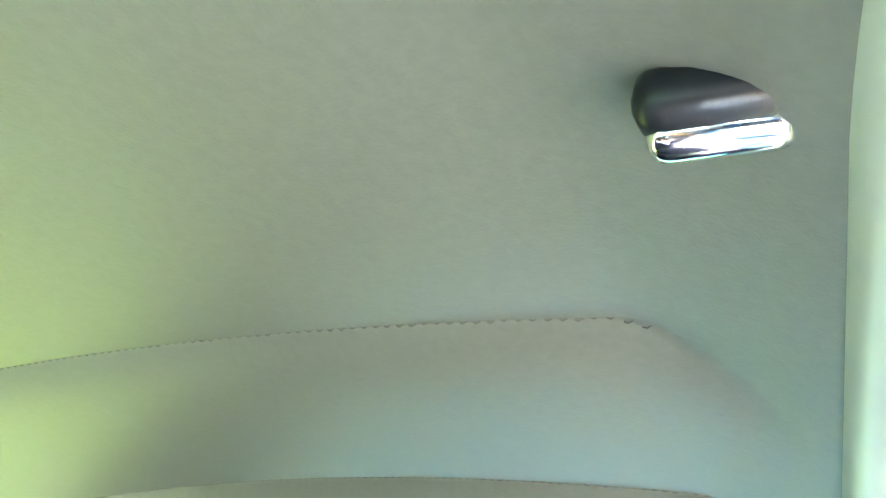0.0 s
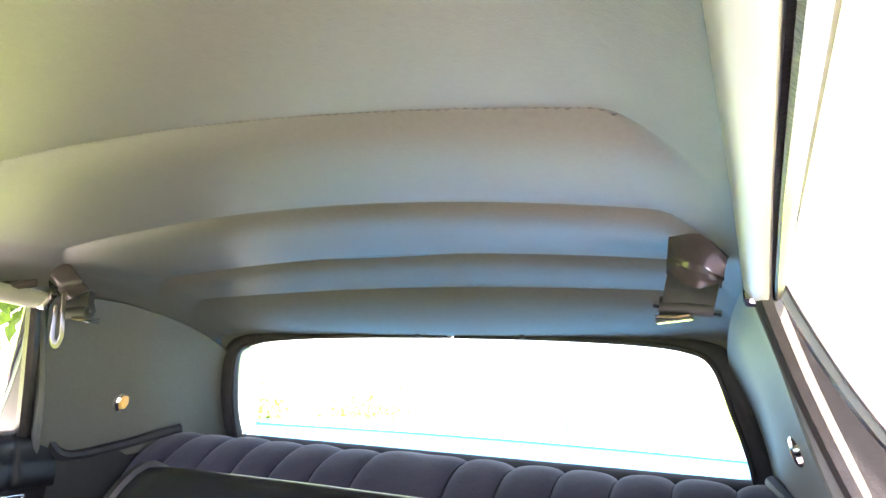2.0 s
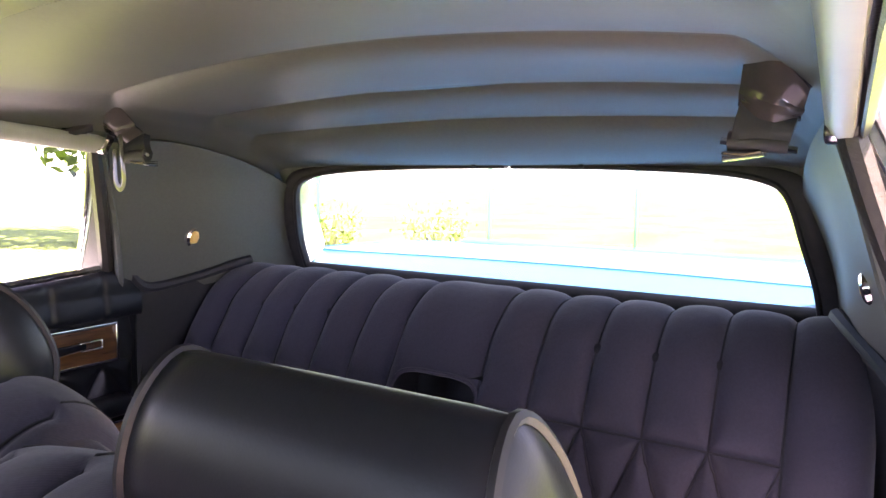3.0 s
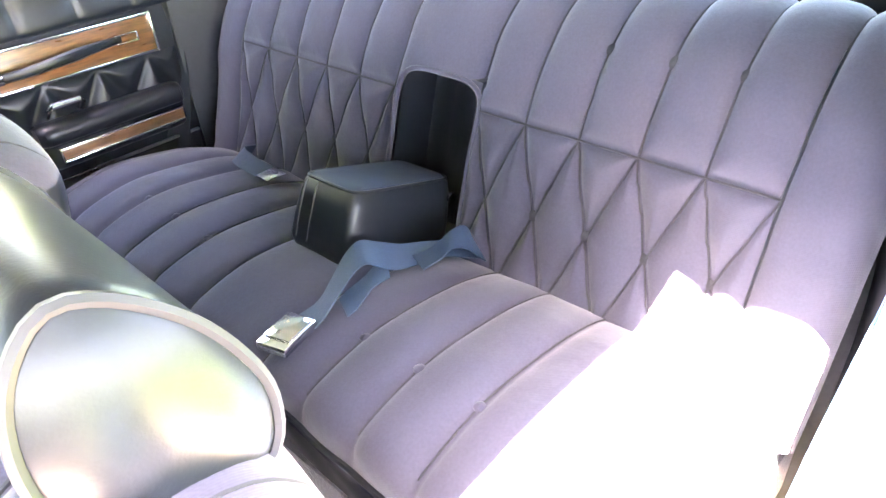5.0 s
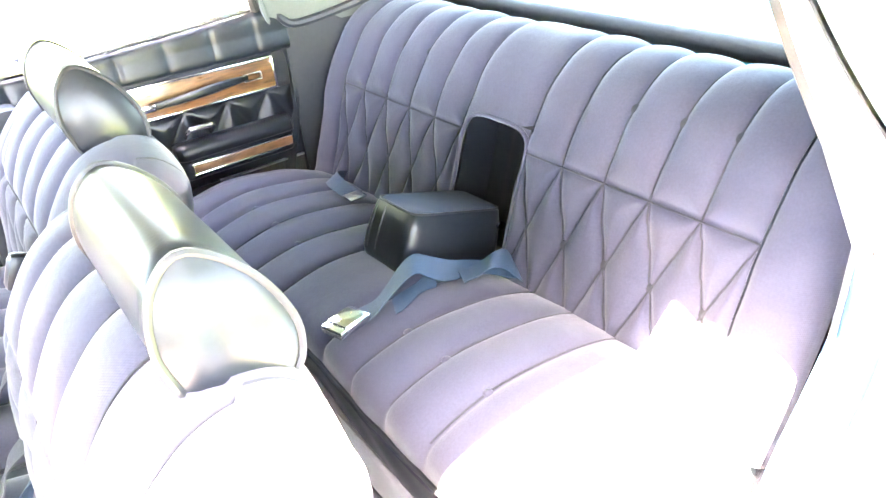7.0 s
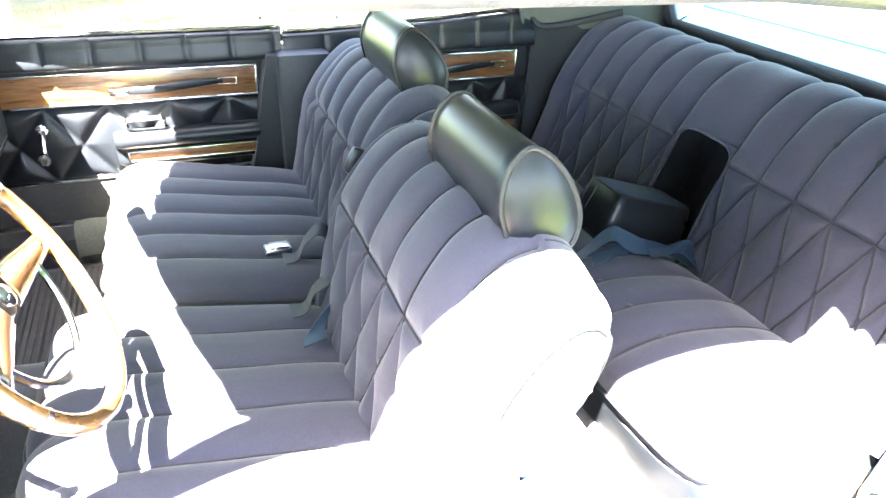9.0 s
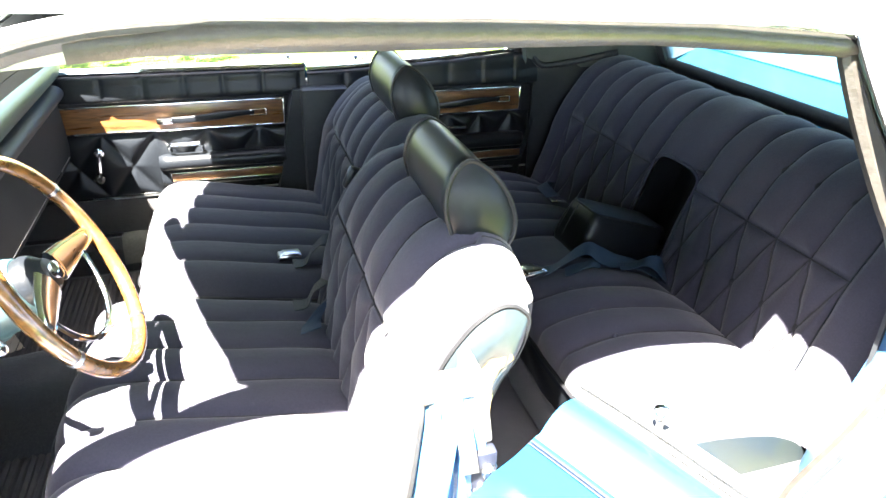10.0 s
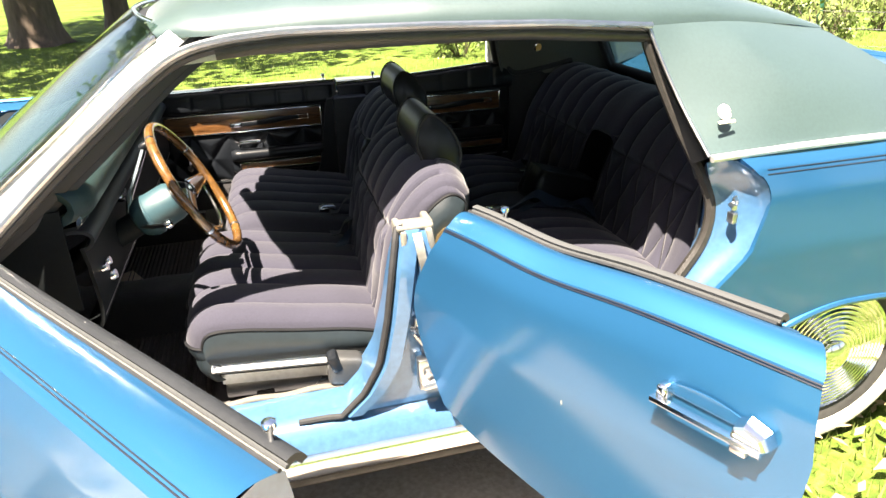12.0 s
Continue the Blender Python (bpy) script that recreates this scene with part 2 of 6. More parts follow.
# ---- building helpers ----
class Geo:
    """Gathers corners and faces of one part."""

    def __init__(self):
        self.v, self.f = [], []

    def add(self, verts, faces):
        k = len(self.v)
        self.v += [tuple(float(c) for c in p) for p in verts]
        self.f += [tuple(i + k for i in f) for f in faces]
        return self

    def grid(self, p, cu=False, cv=False, flip=False, skip=None):
        p = np.asarray(p, float)
        n, m = p.shape[:2]
        faces = []
        for i in range(n if cu else n - 1):
            for j in range(m if cv else m - 1):
                if skip is not None and skip[i, j]:
                    continue
                a, b, c, d = i * m + j, ((i + 1) % n) * m + j, ((i + 1) % n) * m + (j + 1) % m, i * m + (j + 1) % m
                faces.append((a, d, c, b) if flip else (a, b, c, d))
        return self.add(p.reshape(-1, 3), faces)

    def slab(self, p, thick, flip=False):
        """A sheet with thickness: thick is a vector or a length along the mean normal."""
        p = np.asarray(p, float)
        if np.isscalar(thick):
            nn = np.cross(np.gradient(p, axis=0), np.gradient(p, axis=1))
            nn /= np.maximum(np.linalg.norm(nn, axis=2, keepdims=True), 1e-9)
            q = p + nn * thick
        else:
            q = p + np.asarray(thick, float)
        self.grid(p, flip=flip)
        self.grid(q, flip=not flip)
        for a, b in ((p[0], q[0]), (p[-1], q[-1]), (p[:, 0], q[:, 0]), (p[:, -1], q[:, -1])):
            self.grid(np.stack([a, b]))
        return self

    def tube(self, path, r, n=8, closed=False, caps=True, flat=1.0, up=None):
        path = np.asarray(path, float)
        k = len(path)
        tang = np.roll(path, -1, 0) - np.roll(path, 1, 0) if closed else np.gradient(path, axis=0)
        tang /= np.maximum(np.linalg.norm(tang, axis=1, keepdims=True), 1e-9)
        ref = np.array(up if up is not None else ((0, 0, 1) if abs(tang[0][2]) < 0.9 else (1, 0, 0)), float)
        rings = []
        rad = np.broadcast_to(np.asarray(r, float), (k,))
        for i in range(k):
            s = np.cross(tang[i], ref)
            if np.linalg.norm(s) < 1e-5:
                s = np.cross(tang[i], (0.3, 0.9, 0.2))
            s /= np.linalg.norm(s)
            u = np.cross(s, tang[i])
            if up is None:
                ref = u
            a = np.arange(n) * 2 * np.pi / n
            rings.append(path[i] + rad[i] * (np.cos(a)[:, None] * s + flat * np.sin(a)[:, None] * u))
        self.grid(np.array(rings), cu=closed, cv=True, flip=True)
        if caps and not closed:
            b = len(self.v) - k * n
            self.f += [tuple(b + j for j in range(n)), tuple(b + (k - 1) * n + j for j in reversed(range(n)))]
        return self

    def box(self, c, size, bevel=0.004, m=None, seg=2):
        bm = bmesh.new()
        bmesh.ops.create_cube(bm, size=1.0)
        for v in bm.verts:
            v.co = Vector((v.co.x * size[0], v.co.y * size[1], v.co.z * size[2]))
        if bevel:
            bmesh.ops.bevel(bm, geom=bm.edges[:], offset=bevel, segments=seg, profile=0.5, affect="EDGES")
        tr = Matrix.Translation(c) @ (m or Matrix())
        bm.verts.index_update()
        self.add([tr @ v.co for v in bm.verts], [[v.index for v in f.verts] for f in bm.faces])
        bm.free()
        return self

    def lathe(self, prof, m, n=32, close=True):
        a = np.arange(n) * 2 * np.pi / n
        p = np.array([[m @ Vector((r * math.cos(t), r * math.sin(t), h)) for t in a] for r, h in prof])
        self.grid(p, cv=True)
        return self

    def prism(self, poly, h0, h1, m=None):
        """A plate cut from an outline in the x-y plane of m, from height h0 to h1."""
        m = m or Matrix()
        k = len(poly)
        v = [m @ Vector((x, y, h)) for h in (h0, h1) for x, y in poly]
        f = [tuple(reversed(range(k))), tuple(range(k, 2 * k))]
        f += [(i, (i + 1) % k, k + (i + 1) % k, k + i) for i in range(k)]
        return self.add(v, f)


def smooth_line(pts, n):
    """A smooth curve through points, n samples, evenly spread along its length."""
    p = np.asarray(pts, float)
    q = np.vstack([2 * p[0] - p[1], p, 2 * p[-1] - p[-2]])
    out = []
    for i in range(1, len(q) - 2):
        t = np.linspace(0, 1, 24, endpoint=False)[:, None]
        a, b, c, d = q[i - 1], q[i], q[i + 1], q[i + 2]
        out.append(0.5 * (2 * b + (c - a) * t + (2 * a - 5 * b + 4 * c - d) * t**2 + (3 * b - a - 3 * c + d) * t**3))
    out = np.vstack(out + [p[-1:]])
    s = np.r_[0, np.cumsum(np.linalg.norm(np.diff(out, axis=0), axis=1))]
    w = np.linspace(0, s[-1], n)
    return np.stack([np.interp(w, s, out[:, k]) for k in range(p.shape[1])], 1)


def mesh_of(name, geo, material, sharp=38):
    me = bpy.data.meshes.new(name)
    me.from_pydata(geo.v, [], geo.f)
    me.validate()
    me.polygons.foreach_set("use_smooth", [True] * len(me.polygons))
    me.set_sharp_from_angle(angle=radians(sharp))
    me.materials.append(material)
    me.update()
    return me


def part(name, geo, material, parent, label="", sharp=38):
    """One mesh object under a thing or a part, in that parent's own coordinates."""
    ob = new(name, geo if isinstance(geo, bpy.types.Mesh) else mesh_of(name, geo, material, sharp))
    ob.parent = parent
    if label:
        tagged(ob, label)
    return ob


def group_at(name, label, category, m=None, group="", kind=""):
    """An Empty at a thing's base, to hold its parts."""
    e = new(name)
    e.empty_display_size = 0.05
    if m is not None:
        e.matrix_basis = m
    return tagged(e, label, category, group, kind)


def single(name, geo, material, label, category, group="", kind="", sharp=38):
    return tagged(new(name, mesh_of(name, geo, material, sharp)), label, category, group, kind)


def blend(a, b, n, bulge=(0, 0, 0)):
    """A sheet between two curves of equal count, bowed in the middle."""
    a, b = np.asarray(a, float), np.asarray(b, float)
    t = np.linspace(0, 1, n)[:, None, None]
    return a[None] * (1 - t) + b[None] * t + np.sin(np.pi * t) * np.asarray(bulge, float)


def crease(d, w=0.012, a=0.012):
    """Padding height over the distance to the nearest stitch line."""
    return a * (1 - np.exp(-np.abs(d) / w))


def swap(p, s):
    """Mirrors places to the side s."""
    q = np.array(p, float)
    q[..., 1] *= s
    return q

# ---- car shell ----
def roof_z(y):
    """Height of the cloth ceiling across the car."""
    return 1.40 - 0.043 * (np.minimum(np.abs(y), 0.70) / 0.56) ** 2


car = group_at("car", "blue metallic hardtop sedan with black vinyl roof and open doors", "car")

PILLAR_TRIM = mat("pillar_stainless", (0.62, 0.63, 0.62), 0.34, 0.9, scale=40, vary=0.12)
# roof skin, vinyl covered
SEC_X = np.array([-0.50, -0.42, -0.2, 0.1, 0.4, 0.65, 0.85, 1.0, 1.12, 1.22])
SEC_C = np.array([1.375, 1.41, 1.437, 1.447, 1.443, 1.425, 1.395, 1.355, 1.315, 1.270])
SEC_W = np.array([0.60, 0.655, 0.672, 0.676, 0.674, 0.668, 0.655, 0.64, 0.63, 0.615])
SEC_E = np.array([1.325, 1.330, 1.332, 1.325, 1.312, 1.290, 1.288, 1.275, 1.262, 1.245])
xs = np.linspace(-0.50, 1.22, 60)
cz, wy, ez = (np.interp(xs, SEC_X, a) for a in (SEC_C, SEC_W, SEC_E))
u = np.linspace(-1, 1, 41)
prof = np.abs(u) ** 2.6
P = np.zeros((60, 41, 3))
P[..., 0] = xs[:, None] - 0.05 * (1 - np.abs(u) ** 2)[None] * np.clip((-0.2 - xs) / 0.3, 0, 1)[:, None]
P[..., 1] = wy[:, None] * np.sin(u * np.pi / 2)[None] ** 1
P[..., 2] = cz[:, None] - (cz - ez)[:, None] * prof[None]
part("roof", Geo().slab(P, -0.012), VINYL_ROOF, car, "black grained vinyl roof covering")

RAIL_X = np.linspace(-0.44, 0.655, 40)


def edge_line(x):
    return np.stack([x, np.interp(x, SEC_X, SEC_W), np.interp(x, SEC_X, SEC_E)], 1)


for s in (-1, 1):
    e = swap(edge_line(RAIL_X), s)
    # outer drip moulding, rubber seal and the painted inner rail, end to end from outside to inside
    a_low = np.array([[-0.86, 0.815, 0.985], [-0.74, 0.764, 1.090], [-0.62, 0.716, 1.188], [-0.53, 0.688, 1.258], [-0.455, 0.674, 1.302], [-0.37, 0.669, 1.322], [-0.29, 0.670, 1.329]])
    drip = np.vstack([smooth_line(swap(a_low, s), 40), e[7:]])
    part("drip_rail", Geo().tube(drip + (0, 0.012 * s, 0.002), 0.008, 8), DULL_CHROME, car, "bright drip moulding")
    seal = drip + np.array((0.0, -0.014 * s, -0.014))
    cdown = swap([[0.655, 0.655, 1.262], [0.685, 0.69, 1.16], [0.725, 0.74, 1.04], [0.765, 0.795, 0.93], [0.783, 0.825, 0.85], [0.765, 0.835, 0.76], [0.70, 0.84, 0.665], [0.62, 0.84, 0.57], [0.56, 0.845, 0.48], [0.44, 0.845, 0.425]], s)
    part("door_seal", Geo().tube(np.vstack([seal[:-1], smooth_line(cdown, 60)]), 0.015, 8), OLD_RUBBER, car, "worn brown rubber door seal")
    # windscreen pillar
    pil = smooth_line(swap([[-1.02, 0.80, 0.93], [-0.88, 0.765, 1.03], [-0.72, 0.715, 1.155], [-0.56, 0.655, 1.285], [-0.47, 0.615, 1.345]], s), 20)
    pin = pil + np.array((0.080, -0.010 * s, -0.042))
    sheet = blend(pil, pin, 7, (0.012, 0.012 * s, 0.012))
    part("windscreen_pillar", Geo().slab(sheet[:4], 0.02 * s), PILLAR_TRIM, car, "bright worn windscreen pillar trim")
    part("pillar_return", Geo().slab(sheet[3:] + (0, 0, -0.003), 0.016 * s), VINYL_DULL, car)
    part("pillar_trim", Geo().slab(blend(pin + (0, 0.004 * -s, -0.004), pin + (0.004, -0.012 * s, -0.016), 4), 0.01 * s), VINYL_DULL, car)
    part("screen_moulding", Geo().tube(pil[:-1] + (-0.004, 0, 0.006), 0.009, 8), CHROME, car, "bright windscreen moulding")
    # sail panel under the vinyl
    top = smooth_line(swap([[0.655, 0.668, 1.290], [0.85, 0.655, 1.288], [1.0, 0.64, 1.275], [1.22, 0.615, 1.245]], s), 24)
    bot = smooth_line(swap([[0.735, 0.862, 0.998], [1.0, 0.868, 1.006], [1.3, 0.862, 1.003], [1.56, 0.82, 0.985]], s), 24)
    draw = np.stack([np.zeros(24), np.interp(np.arange(24), [0, 9, 23], [-0.014, 0.022, 0.025]) * s, np.interp(np.arange(24), [0, 9], [-0.004, 0.012])], 1)
    sail = part("sail_panel", Geo().slab(blend(top, bot, 16, draw), 0.012 * s), VINYL_ROOF, car, "black grained vinyl on the rear roof pillar")
    part("sail_moulding", Geo().tube(bot + (0, 0.008 * s, -0.004), 0.010, 8), SATIN, sail, "bright moulding along the vinyl edge")
    fr = np.linspace(top[0], bot[0], 12) + np.sin(np.pi * np.linspace(0, 1, 12))[:, None] * draw[0]
    part("edge_trim", Geo().tube(fr + (-0.004, 0.002 * s, 0), 0.0045, 6), DULL_CHROME, sail)
    rear = np.linspace(top[-1], bot[-1], 12)
    win = smooth_line(swap([[1.19, 0.600, 1.225], [1.225, 0.635, 1.11], [1.30, 0.668, 0.965]], s), 12)
    part("window_surround", Geo().slab(blend(rear, win, 5), -0.008 * s), VINYL_ROOF, car)
    # inner faces of the pillar: painted jamb behind the seal, then the trim panel
    jf = swap([[0.657, 0.662, 1.272], [0.735, 0.85, 0.99]], s)
    ji = swap([[0.66, 0.640, 1.262], [0.745, 0.78, 0.955]], s)
    jl = np.linspace(*jf, 12) + np.sin(np.pi * np.linspace(0, 1, 12))[:, None] * np.array((0, -0.018 * s, 0))
    part("pillar_jamb", Geo().slab(blend(jl, np.linspace(*ji, 12), 4), 0.004), RUBBER, car)

BADGE = mat("satin_bright_metal", (0.72, 0.68, 0.58), 0.42, 0.35, scale=300, vary=0.2, bump=0.3)
badge = group_at("roof_badge", "chrome crest badge on the black vinyl rear pillar", "badge", pose(0.782, -0.832, 1.090, 60, 0, 4) @ Matrix.Diagonal((0.88, 0.88, 0.55, 1)))
part("plate", Geo().box((0, -0.022, 0.006), (0.055, 0.009, 0.008), 0.002), BADGE, badge)
g = Geo()
g.prism([(-0.016, -0.008), (-0.013, 0.022), (0, 0.030), (0.013, 0.022), (0.016, -0.008), (0, -0.014)], 0.002, 0.009)
part("crest", g, BADGE, badge)
part("wreath", Geo().tube([(0.019 * math.cos(t), 0.006 + 0.020 * math.sin(t), 0.006) for t in np.linspace(0, 6.0, 26)], 0.003, 6), BADGE, badge)

# body side aft of the doors: quarter panel with the wheel opening
WHEEL_X, WHEEL_Z = 1.225, 0.345


def side_y(z):
    """Outer skin of the body side."""
    return np.interp(z, [0.25, 0.40, 0.55, 0.75, 0.90, 0.965, 0.995, 1.01], [0.885, 0.915, 0.930, 0.938, 0.925, 0.905, 0.872, 0.80])


LEAD = smooth_line([(0.28, 0.50), (0.44, 0.56), (0.56, 0.66), (0.66, 0.75), (0.76, 0.84), (0.85, 0.878), (0.93, 0.862), (1.0, 0.80)], 60)
for s in (-1, 1):
    nx, nz = 90, 40
    X = np.linspace(0.0, 1.0, nx)
    zz = np.r_[np.linspace(0, 0.86, 30), np.linspace(0.88, 1, 10)]
    P = np.zeros((nx, nz, 3))
    for i, t in enumerate(X):
        for j, w in enumerate(zz):
            z_top = 1.008
            lead = np.interp(z_top - (1 - w) * 0.72, LEAD[:, 0], LEAD[:, 1])
            x = lead + (2.62 - lead) * t
            d = abs(x - WHEEL_X)
            arch = math.sqrt(max(0.0, 0.375**2 - d * d)) * 0.62 + 0.325 if d < 0.375 else 0.0
            low = max(0.29, min(arch, 0.555)) if d < 0.375 else 0.29
            z = low + (z_top - low) * w
            fall = 0.06 * min(1.0, max(0.0, (x - 1.5) / 1.1)) ** 2 + 0.014 * min(1.0, max(0.0, (x - 1.3) / 0.25))
            P[i, j] = (x, s * side_y(z), z - fall * w**3)
    quarter = part("quarter_panel", Geo().slab(P, 0.012 * (1 if s > 0 else -1)), PAINT, car)
    lip = [(WHEEL_X + 0.375 * math.cos(a), s * (side_y(0.45) + 0.006), min(0.325 + 0.62 * 0.375 * math.sin(a), 0.555)) for a in np.linspace(0.05, math.pi - 0.05, 40)]
    part("arch_lip", Geo().tube(lip, 0.012, 8), PAINT, quarter)
    zc = 0.962
    for dz in (0.0, -0.011):
        part("pinstripe", Geo().tube([(x, s * (side_y(zc + dz) + 0.0008), zc + dz) for x in np.linspace(0.87, 2.55, 20)], 0.0014, 5), STRIPE, quarter)
    # jamb that the closed door covers: a pressed recess with the latch plate
    rim = [(0.800, 0.880, 0.985), (0.862, 0.915, 0.935), (0.878, 0.925, 0.86), (0.845, 0.930, 0.765), (0.755, 0.925, 0.665), (0.665, 0.92, 0.565), (0.565, 0.905, 0.445)]
    inn = [(0.742, 0.842, 0.975), (0.772, 0.820, 0.925), (0.790, 0.838, 0.85), (0.772, 0.845, 0.76), (0.705, 0.848, 0.665), (0.625, 0.848, 0.57), (0.545, 0.85, 0.45)]
    mid = [(0.785, 0.845, 0.975), (0.835, 0.862, 0.93), (0.848, 0.870, 0.855), (0.815, 0.872, 0.76), (0.735, 0.872, 0.66), (0.648, 0.87, 0.562), (0.555, 0.872, 0.446)]
    A, M, B = (smooth_line(swap(q, s), 40) for q in (rim, mid, inn))
    jm = np.vstack([blend(A, M, 6, (0.006, -0.004 * s, 0)), blend(M, B, 6, (-0.004, -0.006 * s, 0))[1:]])
    C = smooth_line(swap([(0.79, 0.765, 0.93), (0.80, 0.752, 0.90), (0.812, 0.75, 0.84), (0.81, 0.745, 0.75), (0.79, 0.74, 0.66), (0.76, 0.735, 0.565), (0.74, 0.73, 0.45)], s), 40)
    part("inner_jamb", Geo().slab(blend(B, C, 4), 0.004 * s), PAINT_IN if s < 0 else VINYL_DULL, car)
    jamb = part("door_jamb", Geo().grid(jm), PAINT_IN if s < 0 else VINYL_DULL, car, "blue painted rear door jamb" if s < 0 else "")
    if s < 0:
        g = Geo().prism([(-0.016, -0.034), (0.016, -0.030), (0.020, 0.010), (0.006, 0.034), (-0.012, 0.032)], 0, 0.006, pose(0.818, -0.866, 0.853, 90, 0, 35))
        g.tube([(0.806, -0.872, 0.868), (0.802, -0.894, 0.866)], 0.007, 8)
        g.box((0.805, -0.885, 0.838), (0.016, 0.026, 0.03), 0.004)
        part("latch_striker", g, DULL_CHROME, jamb, "worn bright latch striker")
        for k in (0.02, -0.018):
            part("screw", Geo().lathe([(0, 0.009), (0.005, 0.008), (0.007, 0.004)], pose(0.817, -0.873, 0.853 + k, 90, 0, 35), 10), DULL_CHROME, jamb)

# rocker, sill and floor
for s in (-1, 1):
    line = [(0.86, 0.300), (0.900, 0.315), (0.912, 0.350), (0.905, 0.390), (0.885, 0.415), (0.862, 0.418), (0.845, 0.430), (0.835, 0.446), (0.80, 0.450), (0.74, 0.445), (0.715, 0.420), (0.71, 0.375), (0.70, 0.328)]
    xsl = np.linspace(-1.05, 0.62, 24)
    P = np.array([[(x, s * y, z) for x in xsl] for y, z in line])
    part("sill", Geo().slab(P, 0.006 * s), PAINT_IN if s < 0 else CARPET, car, "blue painted door sill" if s < 0 else "")
    part("rocker_moulding", Geo().slab([[(x, s * y, z) for x in xsl] for y, z in ((0.904, 0.312), (0.920, 0.330), (0.921, 0.365), (0.908, 0.385))], 0.003 * s), CHROME, car, "bright rocker moulding")
    part("sill_carpet", Geo().slab([[(x, s * y, z + 0.003 * math.sin(x * 41)) for x in np.linspace(-0.62, -0.10, 40)] for y, z in ((0.752, 0.456), (0.728, 0.452), (0.708, 0.432), (0.695, 0.372))], 0.005), CARPET_DUSTY, car, "dusty grey carpet edge inside the sill")
    part("sill_plate", Geo().slab([[(x, s * y, z) for x in np.linspace(-0.92, -0.12, 20)] for y, z in ((0.832, 0.452), (0.80, 0.4555), (0.745, 0.4505))], 0.003), DULL_CHROME, car, "ribbed bright sill plate")

fl = np.zeros((60, 50, 3))
fx, fy = np.linspace(-1.35, 0.62, 60), np.linspace(-0.72, 0.72, 50)
fl[..., 0], fl[..., 1] = fx[:, None], fy[None]
hump = 0.13 * np.exp(-((fy / 0.16) ** 4))
toe = 0.35 * np.clip((-0.98 - fx) / 0.37, 0, 1) ** 1.3
fl[..., 2] = 0.345 + hump[None] + toe[:, None] + 0.004 * np.sin(fx * 37)[:, None] * np.cos(fy * 29)[None]
part("floor_carpet", Geo().slab(fl, -0.02), CARPET, car, "black worn floor carpet")
g = Geo().box((0.6, 0, 0.24), (3.9, 1.66, 0.06), 0.02)
part("underbody", g, UNDER, car)
part("seat_pan", Geo().box((0.62, 0, 0.40), (0.5, 1.42, 0.12), 0.02), CARPET, car)
part("rear_bulkhead", Geo().slab(blend([(1.08, y, 0.34) for y in (-0.74, 0.74)], [(1.2, y, 0.95) for y in (-0.74, 0.74)], 4), 0.02), UNDER, car)
part("firewall", Geo().box((-1.36, 0, 0.66), (0.03, 1.66, 0.66), 0.01), UNDER, car)

CAP_METAL = mat("worn_grey_metal", (0.24, 0.23, 0.20), 0.45, 0.5, scale=50, vary=0.4, bump=0.2)
